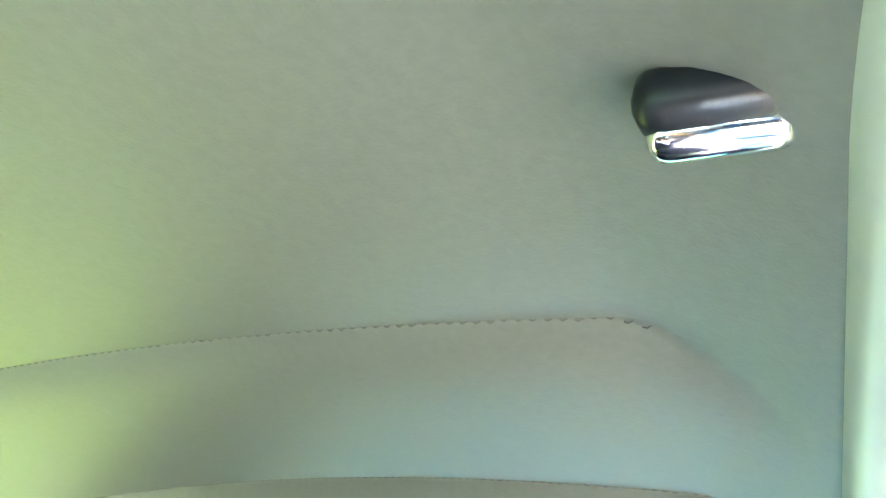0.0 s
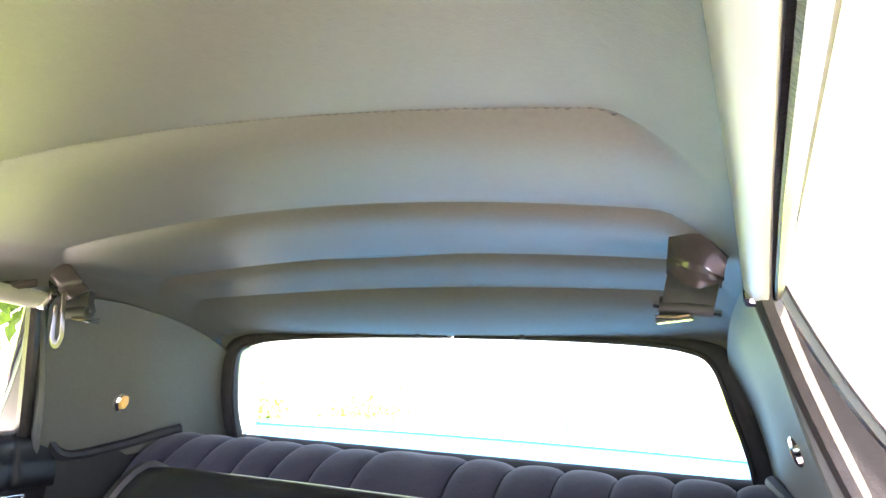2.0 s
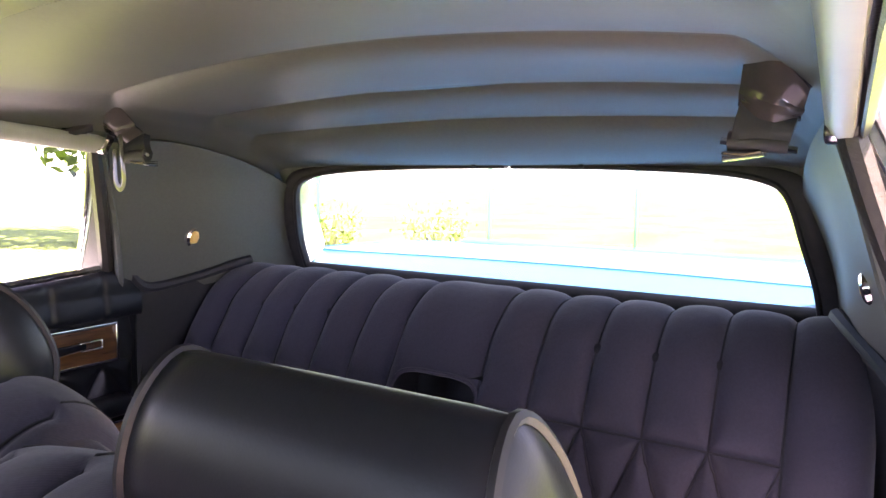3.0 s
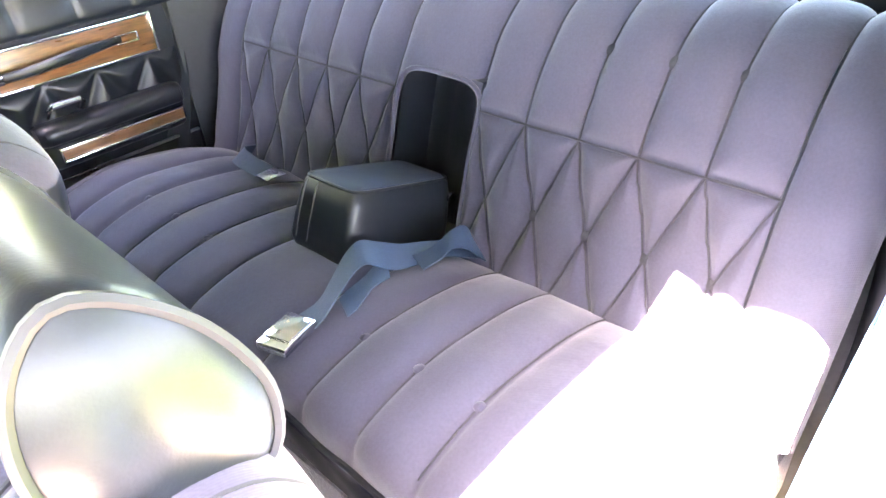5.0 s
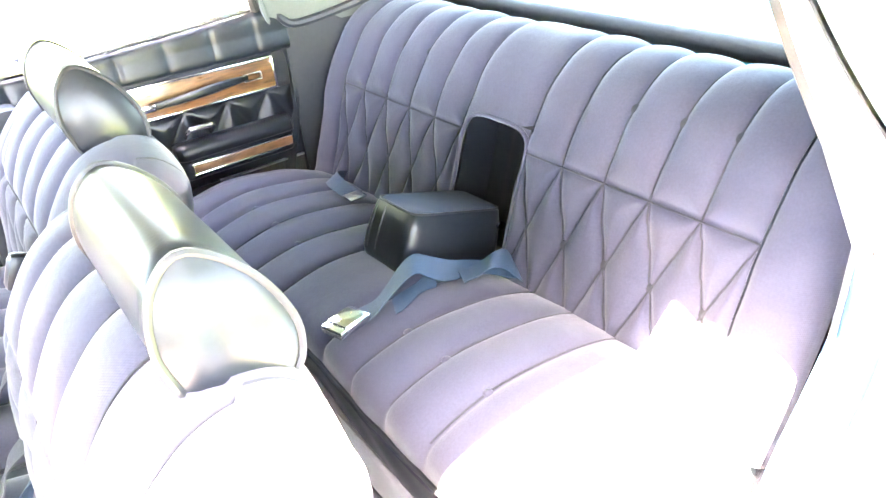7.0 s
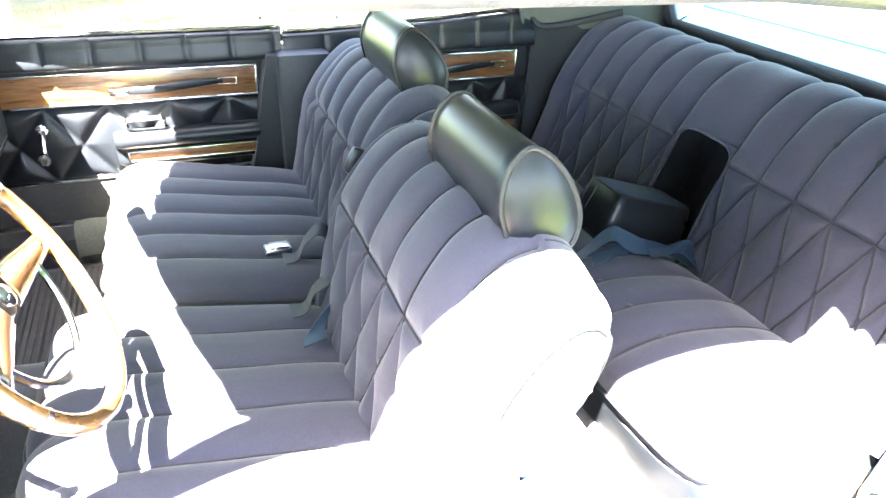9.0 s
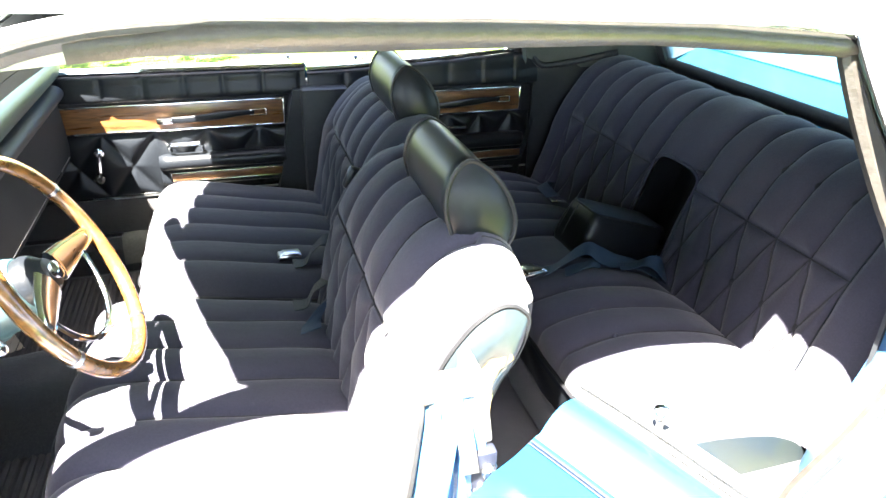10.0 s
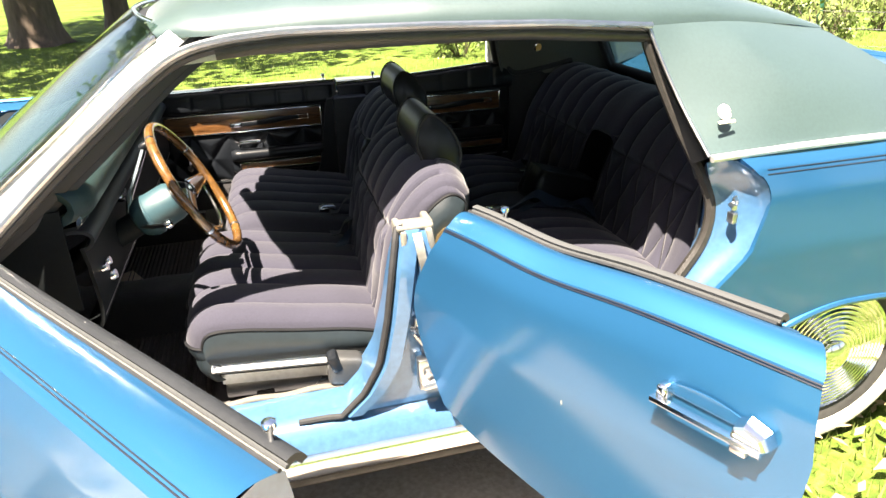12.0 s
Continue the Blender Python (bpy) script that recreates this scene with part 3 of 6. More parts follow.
# pillar between the doors: a stub to the belt line
for s in (-1, 1):
    zl = np.array([0.44, 0.50, 0.58, 0.70, 0.82, 0.89, 0.907])
    x0 = np.array([-0.21, -0.150, -0.108, -0.082, -0.062, -0.046, -0.040])
    x1 = np.array([0.10, 0.055, 0.035, 0.035, 0.038, 0.040, 0.035])
    yo = np.array([0.872, 0.878, 0.885, 0.890, 0.885, 0.865, 0.852])
    yi = np.array([0.72, 0.725, 0.74, 0.765, 0.785, 0.80, 0.805]) if s < 0 else np.array([0.72, 0.72, 0.715, 0.71, 0.71, 0.71, 0.715])
    w = np.linspace(0.44, 0.907, 26)
    X0, X1, YO, YI = (np.interp(w, zl, a) for a in (x0, x1, yo, yi))
    rings = []
    for k, z in enumerate(w):
        a, b, o, i = X0[k], X1[k], YO[k], YI[k]
        rings.append([(a, s * i, z), (a, s * (o - 0.02), z), (a + 0.012, s * o, z), (a + 0.045, s * o, z), (a + 0.052, s * (o - 0.016), z), (b - 0.045, s * (o - 0.020), z),
                      (b - 0.035, s * (o - 0.004), z), (b - 0.008, s * (o - 0.008), z), (b, s * (o - 0.03), z), (b, s * i, z)])
    g = Geo().grid(rings, cv=True)
    k = len(g.v)
    g.f.append(tuple(range(k - 10, k)))
    post = part("centre_pillar", g, PAINT_IN, car, "blue painted centre pillar stub", 25) if s < 0 else part("centre_pillar", g, VINYL_DULL, car, "", 25)
    sealp = [(X0[k] - 0.006, s * (YO[k] - 0.012), w[k]) for k in range(26)] + [(-0.03, s * 0.845, 0.912)]
    part("pillar_seal", Geo().tube([(-0.32, s * 0.85, 0.437), (-0.25, s * 0.855, 0.440)] + sealp, 0.008, 8), RUBBER, post)
    cap = Geo().box((-0.004, s * 0.828, 0.908), (0.088, 0.050, 0.016), 0.007, None, 3)
    cap.box((-0.040, s * 0.815, 0.890), (0.016, 0.06, 0.05), 0.006)
    cap.box((0.034, s * 0.80, 0.893), (0.018, 0.075, 0.045), 0.007)
    cap.box((0.030, s * 0.858, 0.872), (0.016, 0.018, 0.070), 0.005, pose(0, 0, 0, 0, -8, 0))
    cap.box((-0.034, s * 0.862, 0.884), (0.014, 0.014, 0.046), 0.005)
    part("pillar_cap", cap, CAP_METAL if s < 0 else VINYL_DULL, post, "worn pale metal bracket capping the pillar" if s < 0 else "")
    if s < 0:
        tongue = smooth_line([(-0.004, -0.862, 0.900), (-0.003, -0.880, 0.884), (0.001, -0.889, 0.850), (0.007, -0.888, 0.815)], 14)
        part("bracket_tongue", Geo().slab(np.stack([tongue + (-0.010, 0, 0), tongue, tongue + (0.010, 0, 0)]), 0.004), CAP_METAL, post, "pale metal tongue below the bracket")
        for z, dx in ((0.815, 0.012), (0.785, 0.004), (0.752, 0.010)):
            part("bolt", Geo().lathe([(0, 0.014), (0.008, 0.013), (0.010, 0.009), (0.010, 0), (0.014, 0)], pose(0.020 + dx * 0.8, -0.882, z - 0.003, 90, 0, 0), 10), DULL_CHROME, post)
        hg = Geo().box((0.026, -0.872, 0.775), (0.036, 0.022, 0.125), 0.006)
        part("upper_hinge", hg, STRIPE, post, "dark steel upper hinge")
        hg = Geo().box((0.010, -0.888, 0.545), (0.070, 0.030, 0.085), 0.005)
        hg.tube([(-0.015, -0.905, 0.517), (0.03, -0.915, 0.528), (0.06, -0.915, 0.535)], [0.012, 0.011, 0.014], 8)
        part("lower_hinge", hg, DULL_CHROME, post, "bare steel lower hinge")
        for dx in (-0.005, 0.03):
            part("bolt", Geo().lathe([(0, 0.010), (0.008, 0.010), (0.010, 0.006), (0.010, 0), (0.013, 0)], pose(dx, -0.906, 0.555, 90, 0, 0), 6), DULL_CHROME, post)
        sk = Geo().box((-0.016, -0.884, 0.665), (0.020, 0.016, 0.060), 0.005)
        sk.tube([(-0.030, -0.885, 0.668), (-0.030, -0.910, 0.668), (-0.012, -0.912, 0.640)], 0.007, 8)
        part("striker", sk, DULL_CHROME, post, "bright front door striker")

# inner post trim on the closed side
part("post_trim", Geo().box((0.058, 0.727, 0.678), (0.155, 0.085, 0.476), 0.018), VINYL_DULL, car, "black vinyl post cover")

# windscreen and rear window
ws = []
for t in np.linspace(0, 1, 12):
    y = np.linspace(-1, 1, 25)
    hw = 0.77 + (0.60 - 0.77) * t
    xc = -1.02 - 0.17 * (1 - y**2) + (0.545 - 0.02) * t + 0.05 * (1 - y**2) * t
    ws.append(np.stack([xc, y * hw, 0.945 + (1.352 - 0.945) * t + 0.012 * (1 - y**2) * t + 0 * y], 1))
ws = np.array(ws)
wso = part("windscreen", Geo().slab(ws, 0.005), GLASS, car, "curved clear windscreen")
wso.visible_shadow = False
part("header_moulding", Geo().tube(ws[-1][1:-1] + (0.004, 0, 0.002), 0.006, 8), CHROME, car)
part("cowl_moulding", Geo().tube(ws[0] + (0, 0, 0), 0.012, 8), CHROME, car)
part("header", Geo().slab(blend(ws[-1] + (0.004, 0, -0.012), ws[-1] + (0.09, 0, 0.0), 4), -0.012), VINYL_DULL, car)

mirror = group_at("rear_view_mirror", "small rear-view mirror on a stem below the windscreen header", "mirror", Matrix.Translation((-0.60, 0.05, 1.262)) @ pose(0, 0, 0, 0, 8, 12))
part("case", Geo().box((0, 0, 0), (0.022, 0.235, 0.058), 0.010, None, 3), VINYL_DULL, mirror)
part("mirror_glass", Geo().box((0.012, 0, 0), (0.004, 0.218, 0.046), 0.0015), CHROME, mirror)
part("stem", Geo().tube([(-0.006, 0, 0.01), (-0.022, 0, 0.05), (-0.034, 0, 0.092)], 0.008, 8), DULL_CHROME, mirror)

RW_TOP = [(1.225, 0.0, 1.250), (1.218, 0.25, 1.247), (1.200, 0.45, 1.238), (1.178, 0.55, 1.222), (1.170, 0.590, 1.192), (1.198, 0.618, 1.11), (1.24, 0.642, 1.03), (1.285, 0.655, 0.955)]
half = smooth_line(RW_TOP, 60)
ring = np.vstack([half, swap(half[::-1][:-1], -1)])
part("rear_window_seal", Geo().tube(ring + (-0.012, 0, 0), np.interp(np.abs(ring[:, 1]), [0.50, 0.60], [0.013, 0.023]), 10), RUBBER, car, "black rubber rear window seal")
part("rear_window_trim", Geo().tube(ring * (1, 0.965, 1) + (-0.022, 0, -0.008), 0.006, 6), RUBBER, car, "thin dark window trim")
for y in (-0.45, -0.18, 0.075, 0.32):
    x = float(np.interp(abs(y), [0, 0.45], [1.205, 1.19]))
    part("trim_clip", Geo().box((x - 0.008, y, 1.2435 - 0.06 * y * y), (0.010, 0.012, 0.008), 0.003), VINYL_DULL, car)
n = len(half)
rows = [half * (1, 1 - 2 * t, 1) + np.array((0.03 * (1 - (1 - 2 * t) ** 2), 0, 0)) for t in np.linspace(0, 1, 21)]
rwo = part("rear_window", Geo().slab(np.array(rows), 0.004), GLASS, car, "clear curved rear window glass")
rwo.visible_shadow = False
part("parcel_shelf", Geo().slab([[(x, y, z) for y in np.linspace(-0.70, 0.70, 20)] for x, z in ((1.12, 0.900), (1.20, 0.906), (1.288, 0.915))], -0.012), VINYL_DULL, car, "dark parcel shelf behind the rear seat")
part("rear_cowl", Geo().slab([[(x, y, z + 0.010 * (1 - (y / 0.8) ** 2)) for y in np.linspace(-0.80, 0.80, 20)] for x, z in ((1.292, 0.944), (1.38, 0.962), (1.497, 0.982))], -0.01), PAINT, car)

# deck, bonnet and wings
P = np.array([[(x, y, 0.985 - 0.06 * ((x - 1.5) / 1.1) ** 2 + 0.012 * (1 - (y / 0.8) ** 2) + 0.006 * (abs(y) / 0.8) ** 8) for y in np.linspace(-0.80, 0.80, 40)] for x in np.linspace(1.50, 2.62, 30)])
part("boot_lid", Geo().slab(P, -0.01), PAINT, car)
P = np.array([[(x, y, 0.955 - 0.05 * ((x + 1.2) / 1.5) ** 2 + 0.03 * math.exp(-((y / 0.25) ** 4)) - 0.03 * (abs(y) / 0.8) ** 4) for y in np.linspace(-0.80, 0.80, 40)] for x in np.linspace(-2.75, -1.13, 30)])
part("bonnet", Geo().slab(P, -0.01), PAINT, car, "blue painted bonnet")
for s in (-1, 1):
    P = np.zeros((60, 24, 3))
    for i, x in enumerate(np.linspace(-2.85, -0.985, 60)):
        d = abs(x + 2.02)
        low = 0.29 if d >= 0.375 else max(0.29, min(0.325 + 0.62 * math.sqrt(0.375**2 - d * d), 0.60))
        for j, w in enumerate(np.linspace(0, 1, 24)):
            z = low + (0.985 - low) * w
            P[i, j] = (x, s * side_y(z), z - 0.04 * max(0, (-x - 1.2) / 1.5) ** 2)
    part("front_wing", Geo().slab(P, 0.012 * s), PAINT, car)
    part("cowl_side", Geo().slab([[(x, s * y, z) for x in (-1.40, -1.2, -1.0)] for y, z in ((0.80, 0.955), (0.85, 0.975), (0.885, 0.97))], 0.006), PAINT, car)
    part("kick_panel", Geo().slab([[(x, s * 0.73, z) for x in (-1.34, -1.15, -0.97)] for z in (0.36, 0.6, 0.9)], 0.015 * s), VINYL_DULL, car)
part("cowl", Geo().slab([[(x, y, z) for y in np.linspace(-0.8, 0.8, 16)] for x, z in ((-1.30, 0.945), (-1.15, 0.955), (-1.0, 0.935))], -0.008), DASH, car)
part("nose", Geo().box((-2.85, 0, 0.62), (0.10, 1.80, 0.60), 0.04), PAINT, car)
part("tail", Geo().box((2.62, 0, 0.63), (0.10, 1.82, 0.64), 0.04), PAINT, car)


def add_wheel(x, s):
    m = pose(x, s * 0.775, WHEEL_Z, -90 * s, 0, 0)
    tyre = [(0.20, -0.10), (0.27, -0.105), (0.325, -0.095), (0.343, -0.07), (0.345, 0.0), (0.343, 0.07), (0.325, 0.095), (0.31, 0.101)]
    t = part("wheel", Geo().lathe(tyre, m, 48), TYRE, car, "whitewall tyre with a full chrome wheel cover")
    part("whitewall", Geo().lathe([(0.311, 0.1012), (0.295, 0.104), (0.268, 0.104), (0.252, 0.100)], m, 48), WHITE_WALL, t)
    part("sidewall", Geo().lathe([(0.252, 0.0995), (0.225, 0.096), (0.20, 0.088), (0.19, 0.07)], m, 48), TYRE, t)
    pr = [(0.205, 0.080), (0.203, 0.097), (0.198, 0.101)]
    for k in range(9):
        r = 0.192 - 0.0145 * k
        pr += [(r, 0.094 + 0.0018 * k), (r - 0.004, 0.0985 + 0.0018 * k), (r - 0.009, 0.0985 + 0.0018 * k), (r - 0.0125, 0.094 + 0.0018 * k)]
    pr += [(0.060, 0.112), (0.05, 0.112)]
    part("wheel_cover", Geo().lathe(pr, m, 64), CHROME, t, "ribbed chrome wheel cover")
    part("hub_cap", Geo().lathe([(0.050, 0.108), (0.047, 0.122), (0.034, 0.130), (0.0, 0.134)], m, 32), CHROME, t)


for x in (WHEEL_X, -2.02):
    for s in (-1, 1):
        add_wheel(x, s)

# ---- headliner: one sheet with five stitched bows ----
BOWS = [-0.035, 0.290, 0.625, 0.890, 1.02]
hx = np.unique(np.r_[np.linspace(-0.46, 1.20, 260), np.array(BOWS), np.array(BOWS) + 0.004, np.array(BOWS) - 0.004])
hy = np.linspace(-0.64, 0.64, 120)
HX, HY = np.meshgrid(hx, hy, indexing="ij")
base = roof_z(HY)
edge_drop = np.interp(np.abs(HY), [0.0, 0.54, 0.60, 0.64], [0, 0, 0.008, 0.028])
rear_drop = np.mean([np.interp(HX + q, [-0.46, -0.3, 0.66, 0.80, 0.90, 1.0, 1.06, 1.13, 1.20], [0.03, 0, 0.0, 0.010, 0.028, 0.058, 0.085, 0.118, 0.148]) for q in np.linspace(-0.09, 0.09, 19)], axis=0)
sag = np.zeros_like(HX) - 0.020
fade = np.clip((0.625 - np.abs(HY)) / 0.08, 0, 1)
fade = fade * fade * (3 - 2 * fade)
for k, b in enumerate(BOWS):
    bent = np.clip((np.abs(HY) - 0.53) / 0.07, 0, 1.3)
    d = HX - b - 0.05 * bent**2
    sag += (0.019, 0.022, 0.022, 0.018, 0.018)[k] * np.exp(np.where(d > 0, -d / (0.030 if k < 3 else 0.026), d / (0.14 if k < 3 else 0.09))) * fade
HZ = base - edge_drop - rear_drop * (1 - 0.35 * (np.abs(HY) / 0.6) ** 2) + sag
HXs = HX - 0.06 * np.clip((HX - 0.66) / 0.5, 0, 1) * (np.abs(HY) / 0.6) ** 3
g = Geo().grid(np.stack([HXs, HY, HZ], 2))
headliner = single("ceiling", g, LINER, "grey-green vinyl headliner with stitched bows", "headliner", kind="structure", sharp=60)


def liner_z(x, y):
    i, j = int(np.abs(hx - x).argmin()), int(np.abs(hy - y).argmin())
    return float(HZ[i, j])


yy = np.linspace(-0.615, 0.615, 60)
hl = np.stack([np.interp(yy, hy, HXs[-1]) - 0.004, yy, np.interp(yy, hy, HZ[-1]) + 0.001], 1)
wl_ = np.stack([np.interp(np.abs(yy), [0, 0.25, 0.45, 0.55, 0.59, 0.615], [1.219, 1.212, 1.194, 1.172, 1.164, 1.168]), yy, np.interp(np.abs(yy), [0, 0.25, 0.45, 0.55, 0.59, 0.615], [1.254, 1.251, 1.242, 1.226, 1.196, 1.165])], 1)
part("window_header", Geo().slab(blend(hl, wl_, 5), 0.003), LINER, car, "grey-green vinyl lip above the rear window")
for k, b in enumerate(BOWS):
    g = Geo()
    lim = 0.553
    ys = np.arange(-lim, lim, 0.009)
    for y in ys:
        xb = b + 0.05 * max(0.0, (abs(y) - 0.53) / 0.07) ** 2
        z = liner_z(xb, y) - 0.0004
        xq = xb - 0.06 * max(0, (b - 0.66) / 0.5) * (abs(y) / 0.6) ** 3
        g.tube([(xq - 0.001, y, z + 0.0006), (xq, y + 0.003, z - 0.0001), (xq - 0.001, y + 0.005, z + 0.0006)], 0.0005, 4, caps=False)
    if k < 2:
        single("headliner_stitching", g, SOFT_THREAD, "grey thread stitches along a headliner seam", "stitching", "headliner seams", kind="stuff")

for s in (-1, 1):
    r = np.stack([np.linspace(-0.46, 0.665, 30), np.full(30, 0.648), np.interp(np.linspace(-0.46, 0.665, 30), [-0.46, -0.3, 0.3, 0.665], [1.295, 1.308, 1.303, 1.272])], 1)
    r = swap(r, s)
    prof2 = np.array([(0.012, 0.016), (-0.014, 0.010), (-0.016, -0.006), (-0.004, -0.022), (0.010, -0.022), (0.016, 0.0)])
    rings = r[:, None] + np.stack([np.zeros(6), prof2[:, 0] * s, prof2[:, 1]], 1)[None]
    part("side_rail", Geo().grid(rings, cv=True), RAIL, car, "pale painted roof side rail", 70)
    el = swap(edge_line(r[:, 0]), s) + (0, -0.002 * s, -0.016)
    lo_r = r + (0, 0.016 * s, -0.020)
    part("roof_seal", Geo().slab(blend(el[2:], lo_r[2:], 5, (0, 0.006 * s, 0)), 0.004), OLD_RUBBER, car, "dark rubber roof seal")
    part("rail_joint", Geo().box((0.668, s * 0.648, 1.268), (0.02, 0.034, 0.045), 0.006, pose(0, 0, 0, 0, 30, 0)), CHROME, car)
    cg = smooth_line(swap([[0.672, 0.645, 1.262], [0.70, 0.67, 1.19], [0.735, 0.70, 1.09], [0.765, 0.735, 0.99], [0.785, 0.765, 0.91]], s), 20)
    part("pillar_garnish", Geo().tube(cg + (-0.008, 0.006 * s, 0), 0.013, 8, flat=0.6, up=(1, 0, 0)), LINER, car, "grey-green rear pillar garnish")
    up = smooth_line(swap([[0.672, 0.640, 1.275], [0.80, 0.632, 1.285], [0.95, 0.612, 1.262], [1.07, 0.600, 1.225], [1.150, 0.598, 1.19]], s), 24)
    dn = smooth_line(swap([[0.785, 0.76, 0.92], [0.90, 0.735, 0.935], [1.02, 0.69, 0.95], [1.14, 0.680, 0.955], [1.27, 0.670, 0.945]], s), 24)
    rr = np.vstack([smooth_line(swap([[1.150, 0.598, 1.19], [1.19, 0.628, 1.10], [1.27, 0.670, 0.945]], s), 12)])
    sheet = blend(up, dn, 14, (0.0, 0.012 * s, 0.0))
    for i in range(14):
        t = i / 13
        sheet[i, -1] = rr[0] * (1 - t) + rr[-1] * t
    panel = part("pillar_panel", Geo().slab(sheet, 0.006 * s), LINER, car, "grey-green vinyl rear pillar panel")
    ledge = smooth_line(swap([[0.79, 0.748, 0.985], [0.815, 0.738, 0.953], [0.86, 0.728, 0.950], [0.95, 0.70, 0.968], [1.02, 0.672, 0.988], [1.07, 0.655, 1.0]], s), 24)
    part("trim_ledge", Geo().tube(ledge, 0.012, 8), VINYL_DULL, panel, "black vinyl trim ledge")
    low = swap([[0.805, 0.752, 0.95], [0.95, 0.715, 0.955], [1.10, 0.67, 0.96]], s)
    lo2 = swap([[0.80, 0.735, 0.40], [0.92, 0.725, 0.40], [1.10, 0.71, 0.40]], s)
    part("side_trim", Geo().slab(blend(low, lo2, 10, (0, 0.012 * s, 0)), 0.008 * s), VINYL_DULL, car, "black vinyl rear quarter trim")
    lamp = group_at("courtesy_lamp", "small round courtesy lamp with bright bezel on the rear pillar", "lamp", Matrix.Translation((0.922, s * 0.695, 1.066)) @ pose(0, 0, 0, 106 * s, 0, 12 * s) , "courtesy lamps")
    part("bezel", Geo().lathe([(0.026, -0.01), (0.026, 0.006), (0.021, 0.011), (0.018, 0.008)], Matrix(), 24), CHROME, lamp)
    part("lens", Geo().lathe([(0.0185, 0.006), (0.014, 0.013), (0.0, 0.016)], Matrix(), 24), LAMP_LENS, lamp)

# ---- seats ----
def padded(profile, ys, ns, height, edge=0.05, drop=0.035):
    """A padded sheet swept across the car: profile in x and z, raised along its normal by height(y, s, x, z)."""
    c = smooth_line(profile, ns)
    t = np.gradient(c, axis=0)
    t /= np.linalg.norm(t, axis=1, keepdims=True)
    nrm = np.stack([-t[:, 1], t[:, 0]], 1)
    s = np.r_[0, np.cumsum(np.linalg.norm(np.diff(c, axis=0), axis=1))]
    Y, S = np.meshgrid(ys, s, indexing="ij")
    h = height(Y, S, c[None, :, 0] + 0 * Y, c[None, :, 1] + 0 * Y)
    q = np.clip((edge - np.minimum(Y - ys[0], ys[-1] - Y)) / edge, 0, 1)
    h = h - drop * (1 - np.sqrt(np.maximum(0, 1 - q * q)))
    P = np.stack([c[None, :, 0] + h * nrm[None, :, 0], Y, c[None, :, 1] + h * nrm[None, :, 1]], 2)
    return P, c, s


def lattice(a, t, pitch):
    """Distance to a row of stitched diamonds: a counts pitches across, t runs down from the seam."""
    o = np.where(t < 0.5, t, 1 - t)
    fa = a - np.floor(a)
    return np.minimum(np.abs(fa - o), np.abs(1 - fa - o)) * pitch * 0.9


def pleat(a, pitch):
    fa = a - np.floor(a)
    return np.minimum(fa, 1 - fa) * pitch


def ripple(Y, X, Z, a=0.0022):
    return a * (np.sin(Y * 23 + 3 * np.sin(Z * 17)) * np.sin(Z * 19 + X * 9 + 2 * np.sin(Y * 11)))


def on_sheet(P, ys, y, z, upto):
    """The place on a padded sheet at width y and height z, below row upto."""
    j = int(np.clip(np.searchsorted(ys, y), 1, len(ys) - 1))
    f = (y - ys[j - 1]) / (ys[j] - ys[j - 1])
    line = P[j - 1][:upto] * (1 - f) + P[j][:upto] * f
    k = int(np.abs(line[:, 2] - z).argmin())
    return line[k]


def seam_lines(P, ys, y0, pitch, count, sgn, seam, foot, upto, end):
    """Thread sunk in the tufting: upright pleats above a cross seam, diamonds below it."""
    g = Geo()
    off = np.array((-0.0015, 0, 0.0008))
    for k in range(count + 1):
        y = y0 + sgn * pitch * k
        j = int(np.abs(ys - y).argmin())
        a = int(np.abs(P[j][:upto, 2] - seam).argmin())
        g.tube(P[j][a:end:2] + off, 0.0016, 5)
        for d in (-1, 1):
            if 0 <= k + d * 0.5 <= count:
                pts = [on_sheet(P, ys, y + sgn * d * pitch * 0.5 * (1 - abs(1 - 2 * t)), seam - (seam - foot) * t, upto) + off for t in np.linspace(0, 1, 29)]
                g.tube(pts, 0.0015, 5)
    g.tube([on_sheet(P, ys, y0 + sgn * pitch * count * t, seam, upto) + off for t in np.linspace(0, 1, 60)], 0.0018, 5)
    return g


# rear bench
rear_seat = group_at("rear_bench", "dark charcoal tufted cloth rear bench with folded-down vinyl armrest", "bench seat")
RB = [(0.775, 0.50), (0.815, 0.575), (0.853, 0.668), (0.895, 0.798), (0.94, 0.885), (1.00, 0.948), (1.07, 0.975), (1.14, 0.962), (1.18, 0.92)]
REC_C, REC_W, REC_TOP = -0.012, 0.092, 0.842


def rb_height(Y, S, X, Z):
    A = np.abs(Y - REC_C * 0)
    a = (A - 0.10) / 0.10
    inside = (A > 0.10) & (A < 0.60)
    seam, foot = 0.800, 0.530
    t = np.clip((seam - Z) / (seam - foot), 0, 1)
    d_low = lattice(a, t, 0.10)
    d_up = pleat(a, 0.10)
    d = np.where(Z < seam, d_low, d_up)
    d = np.where(inside, d, 1.0)
    d = np.minimum(d, np.minimum(np.abs(A - 0.60), np.where(np.abs(A) < 0.3, np.abs(A - 0.10), 1)))
    d = np.where(inside, np.minimum(d, np.abs(Z - seam) * 1.05), d)
    h = crease(d, 0.013, 0.016)
    return h + ripple(Y, X, Z) + 0.008 * np.sin(np.clip((Z - 0.56) / 0.3, 0, 1) * np.pi)


